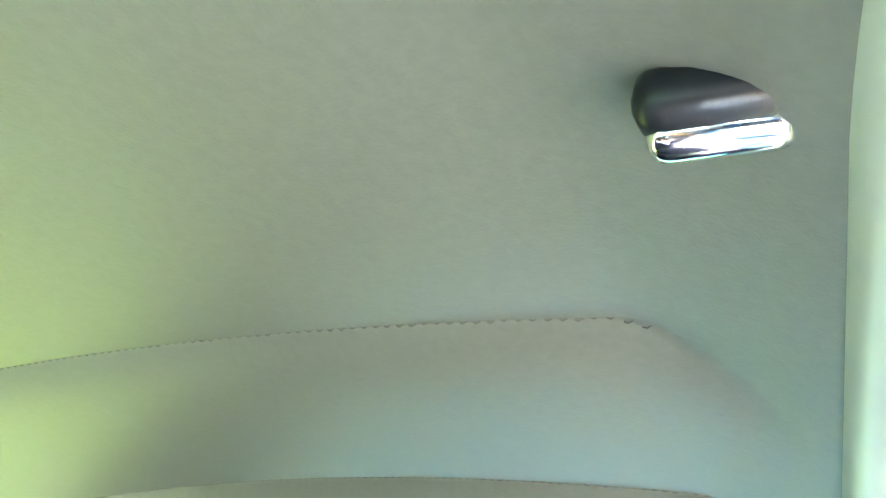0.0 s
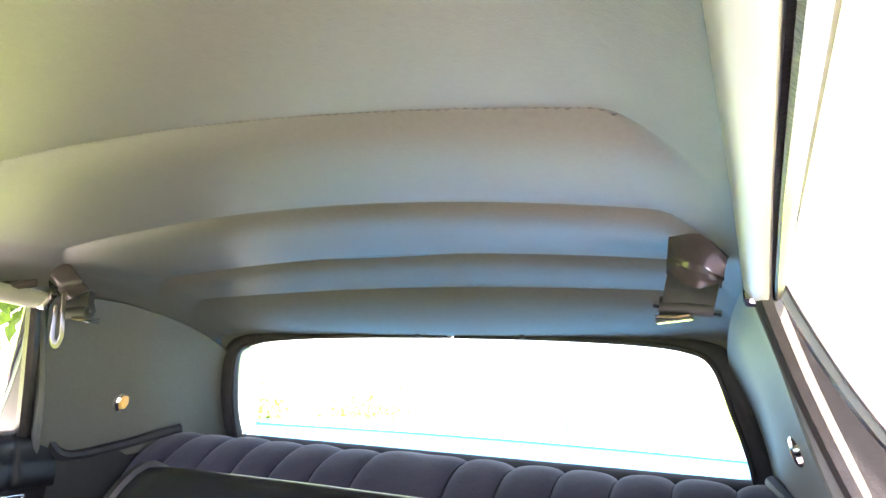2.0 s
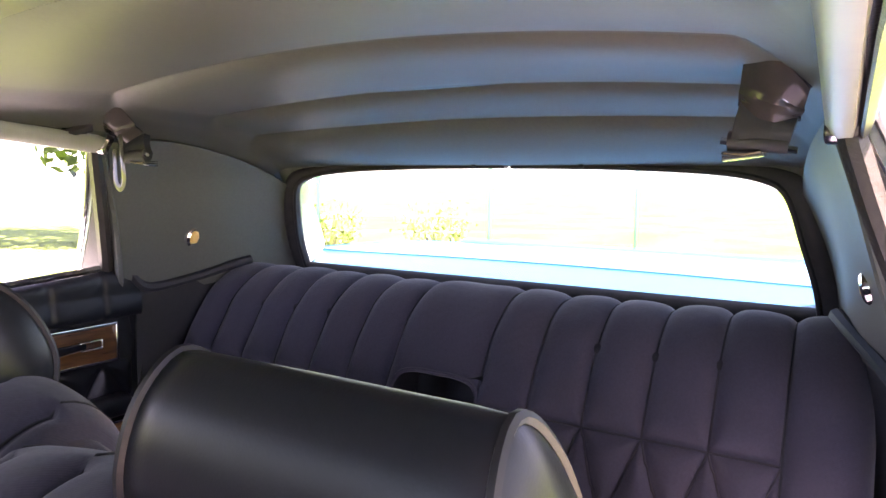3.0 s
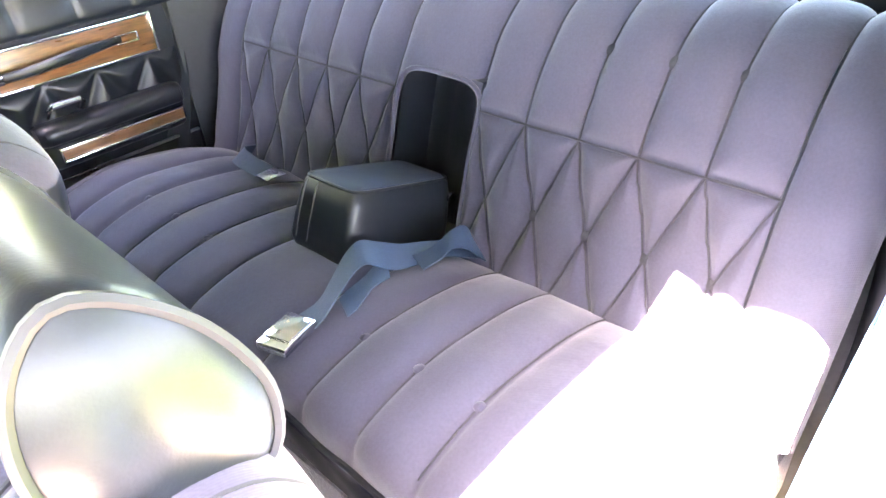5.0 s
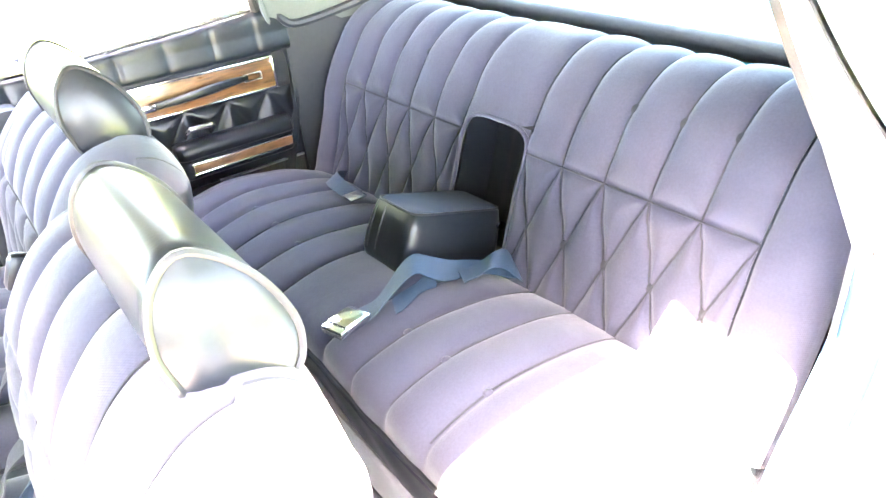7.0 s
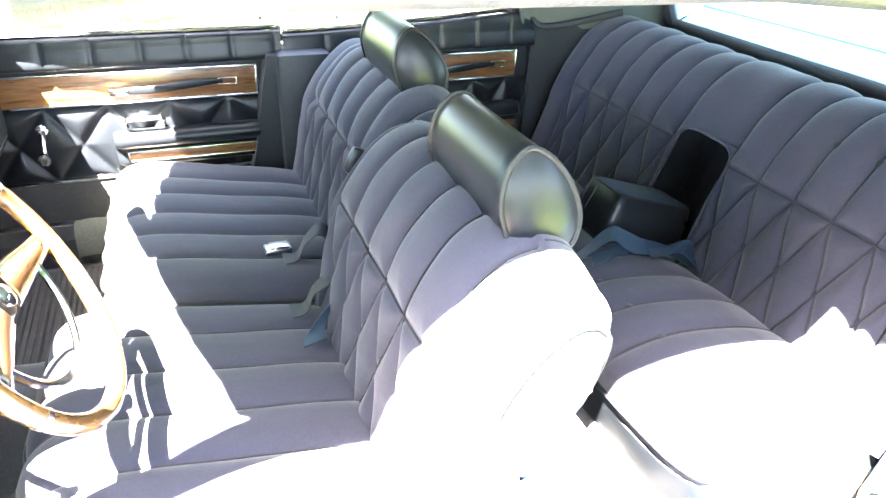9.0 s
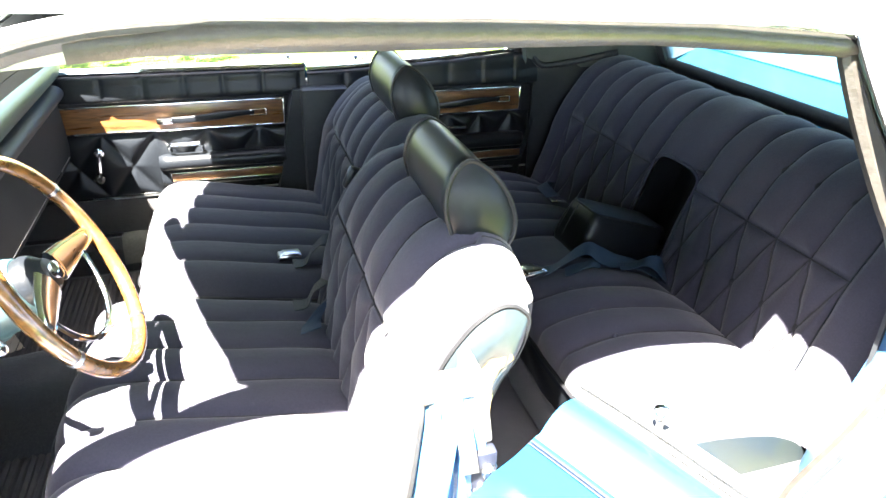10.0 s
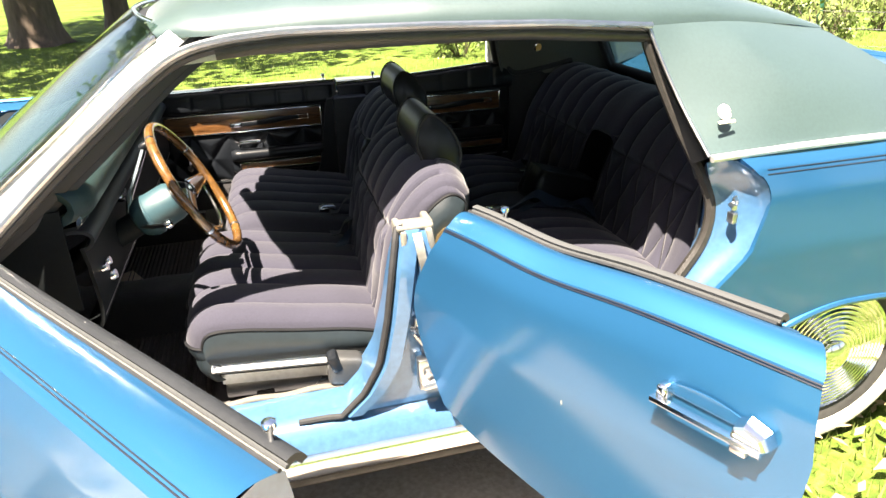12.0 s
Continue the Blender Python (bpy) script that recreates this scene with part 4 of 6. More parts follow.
ys = np.linspace(-0.715, 0.715, 400)
P, c, s = padded(RB, ys, 130, rb_height, 0.06, 0.05)
cy, cz2 = P[:-1, :-1, 1], P[:-1, :-1, 2]
hole = (np.abs(cy - REC_C) < REC_W) & (cz2 > 0.40) & (P[:-1, :-1, 0] < 1.0)
top_r = REC_TOP - 0.05 + 0.05 * np.sqrt(np.clip(1 - (np.abs(cy - REC_C) / REC_W) ** 4, 0, 1))
hole &= cz2 < top_r
part("backrest", Geo().grid(P, skip=hole), CLOTH, rear_seat, "tufted charcoal cloth backrest", 75)
for sg in (-1, 1):
    part("seam_stitching", seam_lines(P, ys, sg * 0.10, 0.10, 5, sg, 0.800, 0.530, 85, 118), THREAD, rear_seat)
for sg in (-1, 1):
    for fy, zb in [(0.25, 0.668), (0.35, 0.668), (0.45, 0.668), (0.55, 0.668), (0.30, 0.918), (0.40, 0.918), (0.50, 0.918)]:
        x, _, zq = on_sheet(P, ys, sg * fy, zb, 85)
        tilt = -72 if zb < 0.8 else -48
        part("button", Geo().lathe([(0.0100, -0.006), (0.0095, 0.002), (0.006, 0.0045), (0, 0.005)], pose(x + 0.0005, sg * fy, zq, 0, tilt, 0), 12), THREAD, rear_seat)
for sg in (-1, 1):
    j = int(np.abs(ys - sg * 0.60).argmin())
    part("piping", Geo().tube(P[j][20:95] + (-0.001, 0, 0.001), 0.0025, 6), VINYL, rear_seat)
# armrest bay, lined in black vinyl
bay = np.array([[(x, REC_C + w * REC_W * 1.02, z) for w in np.linspace(-1, 1, 9)] for x, z in ((0.87, 0.56), (0.925, 0.60), (0.955, 0.70), (0.985, 0.80), (0.99, 0.845), (0.93, 0.852), (0.90, 0.845))])
bay[1:5, :, 0] += 0.012 * np.abs(np.sin(np.linspace(0, 3 * np.pi, 9)))[None]
g = Geo().grid(bay)
for sg in (-1, 1):
    yb = REC_C + sg * REC_W * 1.02
    g.add([(0.80, yb, 0.54), (0.875, yb, 0.56), (0.925, yb, 0.60), (0.955, yb, 0.70), (0.985, yb, 0.80), (0.99, yb, 0.845), (0.905, yb, 0.845), (0.85, yb, 0.68)], [tuple(range(8))])
part("armrest_bay", g, VINYL, rear_seat, "black vinyl lined armrest recess", 60)
edge = [on_sheet(P, ys, REC_C + y, z, 85) + (-0.001, 0, 0) for y, z in
        [(-REC_W, 0.60), (-REC_W, 0.72), (-REC_W, 0.79), (-REC_W * 0.93, 0.822), (-REC_W * 0.75, 0.838), (-REC_W * 0.4, 0.845), (0, 0.846), (REC_W * 0.4, 0.845), (REC_W * 0.75, 0.838), (REC_W * 0.93, 0.822), (REC_W, 0.79), (REC_W, 0.72), (REC_W, 0.60)]]
part("bay_piping", Geo().tube(smooth_line(edge, 80), 0.0048, 8), CLOTH, rear_seat)
# the armrest itself
am = Matrix.Translation((0.635, 0.010, 0.735)) @ pose(0, 0, 0, 0, 18, 2)
def pad_ring(lx, ly, xc, z, n=56, e=0.22):
    a = np.linspace(0, 2 * np.pi, n, endpoint=False)
    cx, sy = np.cos(a), np.sin(a)
    return np.stack([xc + lx * np.sign(cx) * np.abs(cx) ** e * 1.0, ly * np.sign(sy) * np.abs(sy) ** e, np.full(n, z)], 1)


rings = [pad_ring(lx, ly, xc, z) for lx, ly, xc, z in ((0.118, 0.062, 0.125, 0.000), (0.123, 0.067, 0.125, -0.006), (0.128, 0.071, 0.124, -0.030), (0.132, 0.075, 0.122, -0.070), (0.134, 0.076, 0.121, -0.105), (0.126, 0.070, 0.122, -0.130), (0.10, 0.05, 0.122, -0.140))]
rings = np.array([[tuple(am @ Vector(p)) for p in r] for r in rings])
g = Geo().grid(rings, cv=True)
g.f.append(tuple(range(55, -1, -1)))
arm = part("armrest", g, VINYL, rear_seat, "black vinyl folded-down centre armrest", 50)
top = [[tuple(am @ Vector(p)) for p in pad_ring(0.118 * k, 0.062 * k, 0.125, h)] for k, h in ((0.985, 0.0005), (0.95, 0.004), (0.8, 0.006), (0.4, 0.0075), (0.001, 0.008))]
part("arm_top", Geo().grid(np.array(top), cv=True), mat("armrest_cloth", (0.018, 0.026, 0.046), 0.75, scale=200, vary=0.2, bump=0.15), arm, "slate vinyl armrest top")
part("arm_piping", Geo().tube([tuple(am @ Vector(p)) for p in pad_ring(0.119, 0.063, 0.125, 0.0005)], 0.0028, 6, closed=True), PIPING, arm)
for yy in (0.022, 0.050):
    part("front_seam", Geo().tube([tuple(am @ Vector((0.125 - 0.0005 - lx, yy, z))) for lx, z in ((0.119, -0.002), (0.124, -0.012), (0.1285, -0.030), (0.1335, -0.070), (0.1365, -0.105))], 0.0022, 6), PIPING, arm)
part("hinge_pin", Geo().lathe([(0.010, 0), (0.010, 0.006), (0.004, 0.010), (0, 0.010)], am @ pose(0.235, -0.076, -0.03, 90, 0, 0), 12), CHROME, arm)

RC = [(0.412, 0.34), (0.394, 0.45), (0.384, 0.53), (0.388, 0.566), (0.412, 0.590), (0.52, 0.610), (0.65, 0.596), (0.76, 0.568), (0.83, 0.535)]


def rc_height(Y, S, X, Z):
    A = np.abs(Y)
    a = (A - 0.10) / 0.107
    inside = (A > 0.095) & (A < 0.64)
    d = np.where(inside, pleat(a, 0.107), np.minimum(np.abs(A - 0.10), np.abs(A - 0.635)))
    wgt = np.clip((Z - 0.545) / 0.04, 0, 1)
    return crease(d, 0.016, 0.017) * wgt + ripple(Y, X, Z, 0.002) + 0.012 * np.sin(np.clip((A - 0.1) / 0.55, 0, 1) * np.pi)


ys = np.linspace(-0.70, 0.70, 300)
P, c, s = padded(RC, ys, 90, rc_height, 0.10, 0.06)
part("cushion", Geo().grid(P), CLOTH, rear_seat, "pleated charcoal cloth bench cushion", 75)
for sg in (-1, 1):
    for k in range(6):
        j = int(np.abs(ys - sg * (0.10 + 0.107 * k)).argmin())
        part("pleat_thread", Geo().tube(P[j][32:88] + (0, 0, 0.0008), 0.0016, 5), THREAD, rear_seat)
low = P[:, :26]
part("cushion_skirt", Geo().grid(low + np.array((-0.004, 0, -0.004))), VINYL, rear_seat, "black vinyl cushion skirt", 75)
part("cushion_piping", Geo().tube(P[::4, 27] + (-0.004, 0, 0.002), 0.0045, 6), PIPING, rear_seat)
for k in (1, 2, 3):
    for sg in (-1, 1):
        j = int(np.abs(ys - sg * (0.10 + 0.107 * k)).argmin())
        i = int(np.abs(P[j, 30:, 0] - 0.505).argmin()) + 30
        part("button", Geo().lathe([(0.009, -0.006), (0.0085, 0.001), (0.005, 0.004), (0, 0.005)], Matrix.Translation(tuple(P[j, i] + (0, 0, 0.002))), 12), CLOTH, rear_seat)
for sg in (-1, 1):
    j = 0 if sg < 0 else -1
    poly = [tuple(p) for p in P[j]] + [(0.83, P[j][0][1], 0.34)]
    part("cushion_side", Geo().add(poly, [tuple(range(len(poly)))]), VINYL_SIDE, rear_seat, "blue-black vinyl cushion side")


# front seats: a split bench, two halves at different settings
def front_seat(y0, y1, dx, s_side, label):
    """One half of the bench from y0 to y1, on the side s_side of the car, moved back by dx."""
    st = group_at("front_bench", label, "bench seat", Matrix.Translation((dx, 0, 0)), "front seats")
    lo, hi = y0, y1

    def Ys(n):
        v = np.linspace(lo, hi, n)
        return v

    FC = [(-0.525, 0.50), (-0.552, 0.54), (-0.556, 0.585), (-0.540, 0.625), (-0.50, 0.645), (-0.42, 0.640), (-0.28, 0.614), (-0.15, 0.592), (-0.05, 0.565), (0.0, 0.54)]
    edge_in = lo if s_side > 0 else hi

    def dist(Y):
        return np.abs(Y - edge_in)

    def fc_h(Y, S, X, Z):
        a = (dist(Y) - 0.01) / 0.108
        d = np.where(dist(Y) < 0.57, pleat(a, 0.108), np.abs(dist(Y) - 0.55))
        return crease(d, 0.016, 0.017) * np.clip((Z - 0.53) / 0.05, 0, 1) + ripple(Y, X, Z, 0.002) + 0.010 * np.sin(np.clip(dist(Y) / 0.66, 0, 1) * np.pi)

    ysf = Ys(150)
    P, c, s = padded(FC, ysf, 90, fc_h, 0.055, 0.04)
    kn = int(np.abs(c[:len(c) // 3, 1] - 0.585).argmin())
    part("cushion", Geo().grid(P[:, kn:]), CLOTH, st, "pleated charcoal cloth cushion", 75)
    part("nose", Geo().grid(P[:, :kn + 1]), VINYL_SIDE, st, "blue-black vinyl cushion front", 75)
    part("nose_piping", Geo().tube(P[:, kn] + (-0.001, 0, 0), 0.0045, 6), PIPING, st)
    for k in range(1, 6):
        j = int(np.abs(dist(ysf) - 0.01 - 0.108 * k).argmin())
        part("pleat_thread", Geo().tube(P[j][26:88] + (0, 0, 0.0008), 0.0015, 5), THREAD, st)
    for j in (0, -1):
        sidep = P[j][kn:]
        lowp = np.stack([np.interp(sidep[:, 0], [-0.56, -0.5, 0.02], [-0.535, -0.5, 0.02]), sidep[:, 1] * 1.0, np.interp(sidep[:, 0], [-0.56, 0.0], [0.535, 0.49])], 1)
        part("side_panel", Geo().grid(blend(sidep, lowp, 6, (0, 0.012 * (-1 if (j == 0) else 1), 0)), flip=(j == 0)), VINYL_SIDE, st, "blue-black vinyl cushion side")
        part("piping", Geo().tube(P[j][kn:] + (0, 0, 0.001), 0.0045, 6), PIPING, st)
    part("front_panel", Geo().grid(blend(P[:, 6] + (-0.001, 0, 0), P[:, 6] + (0.03, 0, -0.07), 5, (-0.012, 0, 0))), VINYL_SIDE, st)
    # metal base trim and tracks
    yo = y1 - 0.01 if abs(y1) > abs(y0) else y0 + 0.01
    sg = 1 if yo > 0 else -1
    tr = [[(x, yo, z - 0.04 * (x + 0.5) / 0.45) for x in np.linspace(-0.52, -0.03, 12)] for z in (0.53, 0.512, 0.500)]
    tr[1] = [(x, y + 0.012 * sg, z) for x, y, z in tr[1]]
    base = part("base_trim", Geo().slab(tr, 0.004), SATIN, st, "bright seat base trim")
    tr2 = [[(x, yo - 0.006 * sg, z - 0.045 * (x + 0.5) / 0.45) for x in np.linspace(-0.50, -0.03, 12)] for z in (0.497, 0.478, 0.462)]
    part("lower_trim", Geo().slab(tr2, 0.004), SATIN, base)
    part("trim_bead", Geo().tube([(x, yo + 0.004 * sg, 0.4985 - 0.0425 * (x + 0.5) / 0.45) for x in np.linspace(-0.51, -0.03, 12)], 0.0028, 6), OLD_RUBBER, base, "brown rubber bead")
    for yy in (lo + 0.06, hi - 0.06):
        part("seat_track", Geo().box((-0.27, yy, 0.405), (0.46, 0.035, 0.05), 0.006, pose(0, 0, 0, 0, 4, 0)), DULL_CHROME, st)
        part("seat_leg", Geo().box((-0.40, yy, 0.37), (0.05, 0.04, 0.07), 0.006), UNDER, st)
    part("seat_pan", Geo().box((-0.27, (lo + hi) / 2, 0.475), (0.44, hi - lo - 0.05, 0.05), 0.015, pose(0, 0, 0, 0, 6, 0)), UNDER, st)
    part("slide_lever", Geo().box((-0.20, yo + 0.005 * sg, 0.428), (0.055, 0.03, 0.018), 0.006), CHROME, st, "bright slide lever")
    # backrest
    FB = [(-0.085, 0.545), (-0.066, 0.62), (-0.046, 0.72), (-0.024, 0.815), (0.012, 0.895), (0.062, 0.95), (0.115, 0.968), (0.16, 0.955), (0.186, 0.915), (0.178, 0.862), (0.150, 0.806), (0.112, 0.745), (0.072, 0.64), (0.045, 0.52)]

    def fb_h(Y, S, X, Z):
        D = dist(Y) - 0.035
        a = D / 0.10
        front = X < 0.12
        seam, foot = 0.820, 0.555
        t = np.clip((seam - Z) / (seam - foot), 0, 1)
        inside = (D > -0.002) & (D < 0.55) & front & (S < 0.62)
        d = np.where(Z < seam, lattice(a, t, 0.10), pleat(a, 0.10))
        d = np.minimum(d, np.abs(Z - seam))
        d = np.where(inside, d, np.minimum(np.abs(D), np.abs(D - 0.55)))
        h = crease(d, 0.014, 0.018)
        h = np.where(front & (S < 0.62), h, 0.016)
        round_top = 0.024 * np.clip((np.abs(dist(Y) - 0.30) - 0.14) / 0.16, 0, 1) ** 2 * np.clip((Z - 0.80) / 0.14, 0, 1)
        return h + ripple(Y, X, Z, 0.0015) - round_top

    ysb = Ys(150)
    P, c, s = padded(FB, ysb, 150, fb_h, 0.045, 0.022)
    k = int(np.abs(s - 0.60).argmin())
    Pf = P[:, : k + 1]
    part("backrest", Geo().grid(Pf), CLOTH, st, "tufted charcoal cloth backrest", 75)
    sgy = 1 if s_side > 0 else -1
    part("seam_stitching", seam_lines(P, ysb, edge_in + sgy * 0.035, 0.10, 5, sgy, 0.820, 0.555, 62, min(k, 92)), THREAD, st)
    part("back_shell", Geo().grid(P[:, k:]), VINYL, st, "black vinyl backrest shell", 75)
    for j in (0, -1):
        loop = P[j]
        sgo = -1 if j == 0 else 1
        inner = loop.copy()
        inner[:, 0] = 0.160 + (loop[:, 0] - 0.160) * 0.74
        inner[:, 2] = 0.860 + (loop[:, 2] - 0.860) * 0.74
        inner[:, 1] += 0.012 * sgo
        cen = np.array((0.098, inner[0, 1] + 0.012 * sgo, 0.815))
        part("side_cloth", Geo().grid(blend(loop, inner, 5, (0, 0.006 * sgo, 0)), flip=(j != 0)), CLOTH, st, "", 75)
        part("back_side", Geo().grid(blend(inner, np.tile(cen, (len(loop), 1)), 6, (0, 0.016 * sgo, 0)), flip=(j != 0)), VINYL_SIDE, st, "blue-black vinyl backrest side panel")
        part("side_piping", Geo().tube(inner[:: 2], 0.0040, 6), PIPING, st)
    if s_side < 0:
        arc = [(0.074, 0.745), (0.072, 0.795), (0.080, 0.822), (0.098, 0.838), (0.132, 0.846), (0.135, 0.836), (0.114, 0.822), (0.103, 0.800), (0.102, 0.745)]
        part("hinge_cover", Geo().prism(arc, 0.0, 0.012, Matrix.Translation((0, lo - 0.022, 0)) @ pose(0, 0, 0, 90, 0, 0)), GOLD, st, "worn gold-toned hinge cover")
        part("hinge_arm", Geo().box((0.092, lo - 0.020, 0.70), (0.016, 0.010, 0.15), 0.003, pose(0, 0, 0, 0, 8, 0)), DULL_CHROME, st)
    # headrest
    hc = -0.404 if s_side < 0 else 0.256
    sec = [(0.102, 0.985), (0.092, 1.03), (0.101, 1.075), (0.126, 1.103), (0.152, 1.098), (0.184, 1.068), (0.205, 1.03), (0.212, 0.995), (0.200, 0.962), (0.16, 0.952), (0.122, 0.957)]
    ox, oz = (-0.015, -0.018) if s_side < 0 else (-0.034, -0.011)
    sec = smooth_line([(a + ox, b + oz) for a, b in sec + [sec[0]]], 49)[:-1]
    w = 0.140
    cen = sec.mean(0)

    def taper(z):
        return np.interp(z, [sec[:, 1].min(), sec[:, 1].max()], [1.02, 0.87])

    rings = []
    for yy, f in ((-w, 0.93), (-w + 0.004, 0.985), (-w + 0.03, 1.0), (-w / 2, 1.0), (0, 1.005), (w / 2, 1.0), (w - 0.03, 1.0), (w - 0.004, 0.985), (w, 0.93)):
        q = cen + (sec - cen) * f
        rings.append(np.stack([q[:, 0], hc + yy * taper(q[:, 1]), q[:, 1]], 1))
    rings = np.array(rings)
    head = part("headrest", Geo().grid(rings, cv=True), VINYL, st, "black vinyl roll headrest with piped ends", 60)
    for yy, r in ((-w, rings[0]), (w, rings[-1])):
        sgn = -1 if yy < 0 else 1
        caps = [np.stack([cen[0] + (r[:, 0] - cen[0]) * f, hc + yy * taper(cen[1] + (r[:, 2] - cen[1]) * f) + sgn * b, cen[1] + (r[:, 2] - cen[1]) * f], 1) for f, b in ((1.0, 0), (0.85, 0.006), (0.5, 0.012), (0.2, 0.014), (0.0005, 0.0145))]
        part("end_cap", Geo().grid(np.array(caps), cv=True, flip=(sgn > 0)), VINYL, head)
        q = cen + (sec - cen) * 0.985
        part("piping", Geo().tube(np.stack([q[:, 0], hc + yy * 0.99 * taper(q[:, 1]), q[:, 1]], 1), 0.0040, 6, closed=True), PIPING, head)
    for yy in (-0.07, 0.07):
        part("post", Geo().tube([(0.14, hc + yy, 0.88), (0.145, hc + yy, 0.95)], 0.006, 8), CHROME, head)
    return st


front_seat(-0.675, -0.030, 0.0, -1, "charcoal tufted cloth driver bench half with black vinyl headrest")
front_seat(-0.010, 0.675, 0.085, 1, "charcoal tufted cloth passenger bench half set further back")

# ---- doors ----
def door_skin(length, rear_curve, cut=True):
    """Outer skin of a door in its own coordinates: x along the door from the hinge, y inwards, z up."""
    wl = np.r_[np.linspace(0.0, 1.0, 26), np.linspace(1.015, 1.07, 8)]
    rear = length < 0.9
    P = np.zeros((48, len(wl), 3))
    for j, w in enumerate(wl):
        z = 0.44 + 0.49 * w
        x1 = np.interp(z, *rear_curve)
        x0 = np.interp(z, [0.44, 0.50, 0.56, 0.62, 0.70, 0.80, 0.89, 0.965], [0.07, 0.045, 0.020, 0.004, -0.004, 0.014, 0.050, 0.088]) if rear and cut else 0.004
        for i, t in enumerate(np.linspace(0, 1, 48)):
            x = x0 + (x1 - x0) * t
            lift = (0.09 * math.exp(-(x / 0.13)) + 0.02) * max(0.0, 1 - w) if rear else 0.0
            wave = (0.012 * t - 0.014 * math.exp(-(((t - 0.36) / 0.2) ** 2))) * max(0, (z - 0.6) / 0.37) * (1 if rear else 0.2)
            P[i, j] = (x, 0.87 - side_y(z) if z < 0.962 else 0.87 - 0.905 + (z - 0.962) * 2.0, z + lift + wave)
    return P


def lock_knob(parent, x, y, z):
    k = part("lock_knob", Geo().lathe([(0.0045, -0.01), (0.004, 0.022), (0.0085, 0.028), (0.0085, 0.036), (0.004, 0.038), (0, 0.038)], pose(x, y, z), 14), CHROME, parent, "chrome lock knob")
    return k


def outer_handle(parent, x0, x1, y, z):
    """Slim pull bar over a scooped recess, with a mount at one end and a wedge-shaped button housing at the other."""
    L = x1 - x0
    rec = np.array([[(x0 + L * (0.06 + 0.72 * a), y - 0.0025, z + 0.006 + 0.024 * b * math.sin(math.pi * (0.12 + 0.76 * a)) ** 0.5) for a in np.linspace(0, 1, 14)] for b in np.linspace(0, 1, 5)])
    part("handle_recess", Geo().slab(rec, (0, -0.0015, 0)), PAINT, parent)
    bar = [[(x0 + L * t, y - d, z + h) for d, h in ((0.020, 0.004), (0.031, 0.003), (0.032, -0.003), (0.029, -0.008), (0.023, -0.008), (0.021, -0.002))] for t in np.linspace(0, 1, 10)]
    g = Geo().grid(np.array(bar), cv=True, flip=True)
    g.f += [tuple(range(6)), tuple(range(54, 60))]
    h = part("pull_bar", g, CHROME, parent, "chrome door pull bar", 20)
    m = Geo().box((x0 + 0.012, y - 0.010, z + 0.010), (0.020, 0.026, 0.026), 0.007, None, 3)
    part("front_mount", m, CHROME, h)
    w = [(x1 - 0.052, -0.004), (x1 - 0.046, 0.022), (x1 - 0.030, 0.031), (x1 + 0.000, 0.022), (x1 + 0.010, 0.005), (x1 - 0.004, -0.010)]
    rows = [[(cx + (x1 - 0.02 - cx) * k, y - d, z + cz * (1 - k)) for cx, cz in w] for d, k in ((0.0, 0.0), (0.016, 0.06), (0.024, 0.16), (0.027, 0.30))]
    g = Geo().grid(np.array(rows), cv=True)
    g.f.append(tuple(range(18, 24)))
    part("button_housing", g, CHROME, h, "", 25)
    part("housing_groove", Geo().tube([(x1 - 0.042, y - 0.0265, z + 0.014), (x1 - 0.008, y - 0.0265, z + 0.010)], 0.0012, 5), STRIPE, h)
    part("push_button", Geo().box((x1 - 0.028, y - 0.028, z - 0.011), (0.024, 0.010, 0.010), 0.003), DULL_CHROME, h)


def quilt_panel(x0, x1, z0, z1, pitch, y, rows=1):
    """Padded vinyl with stitched diamonds; y is the panel's face, padded towards smaller |y| given by the caller's sign."""
    X, Z = np.meshgrid(np.linspace(x0, x1, int((x1 - x0) / 0.006)), np.linspace(z0, z1, 46), indexing="ij")
    a = (X - x0) / pitch
    t = (z1 - Z) / (z1 - z0)
    d = lattice(a, np.mod(t * rows, 1.0001), pitch)
    d = np.minimum(d, np.minimum(np.minimum(X - x0, x1 - X), np.minimum(Z - z0, z1 - Z)))
    return X, Z, crease(d, 0.02, 0.016)


def pleat_panel(x0, x1, zlo, zhi, pitch):
    X, T = np.meshgrid(np.linspace(x0, x1, int((x1 - x0) / 0.006)), np.linspace(0, 1, 20), indexing="ij")
    lo, hi = zlo(X), zhi(X)
    Z = lo + (hi - lo) * T
    a = (X - x0) / pitch
    return X, Z, crease(pleat(a, pitch), 0.007, 0.0055) + 0.012 * np.sqrt(np.clip(1 - (2 * T - 1) ** 4, 0, 1)) - 0.004


def frame_strip(g, x0, x1, z0, z1, y, sg, w=0.007):
    for a, b in (((x0, z0), (x1, z0)), ((x0, z1), (x1, z1)), ((x0, z0), (x0, z1)), ((x1, z0), (x1, z1))):
        g.box(((a[0] + b[0]) / 2, y + 0.004 * sg, (a[1] + b[1]) / 2), (abs(b[0] - a[0]) + w, 0.010, abs(b[1] - a[1]) + w), 0.0025)
    return g


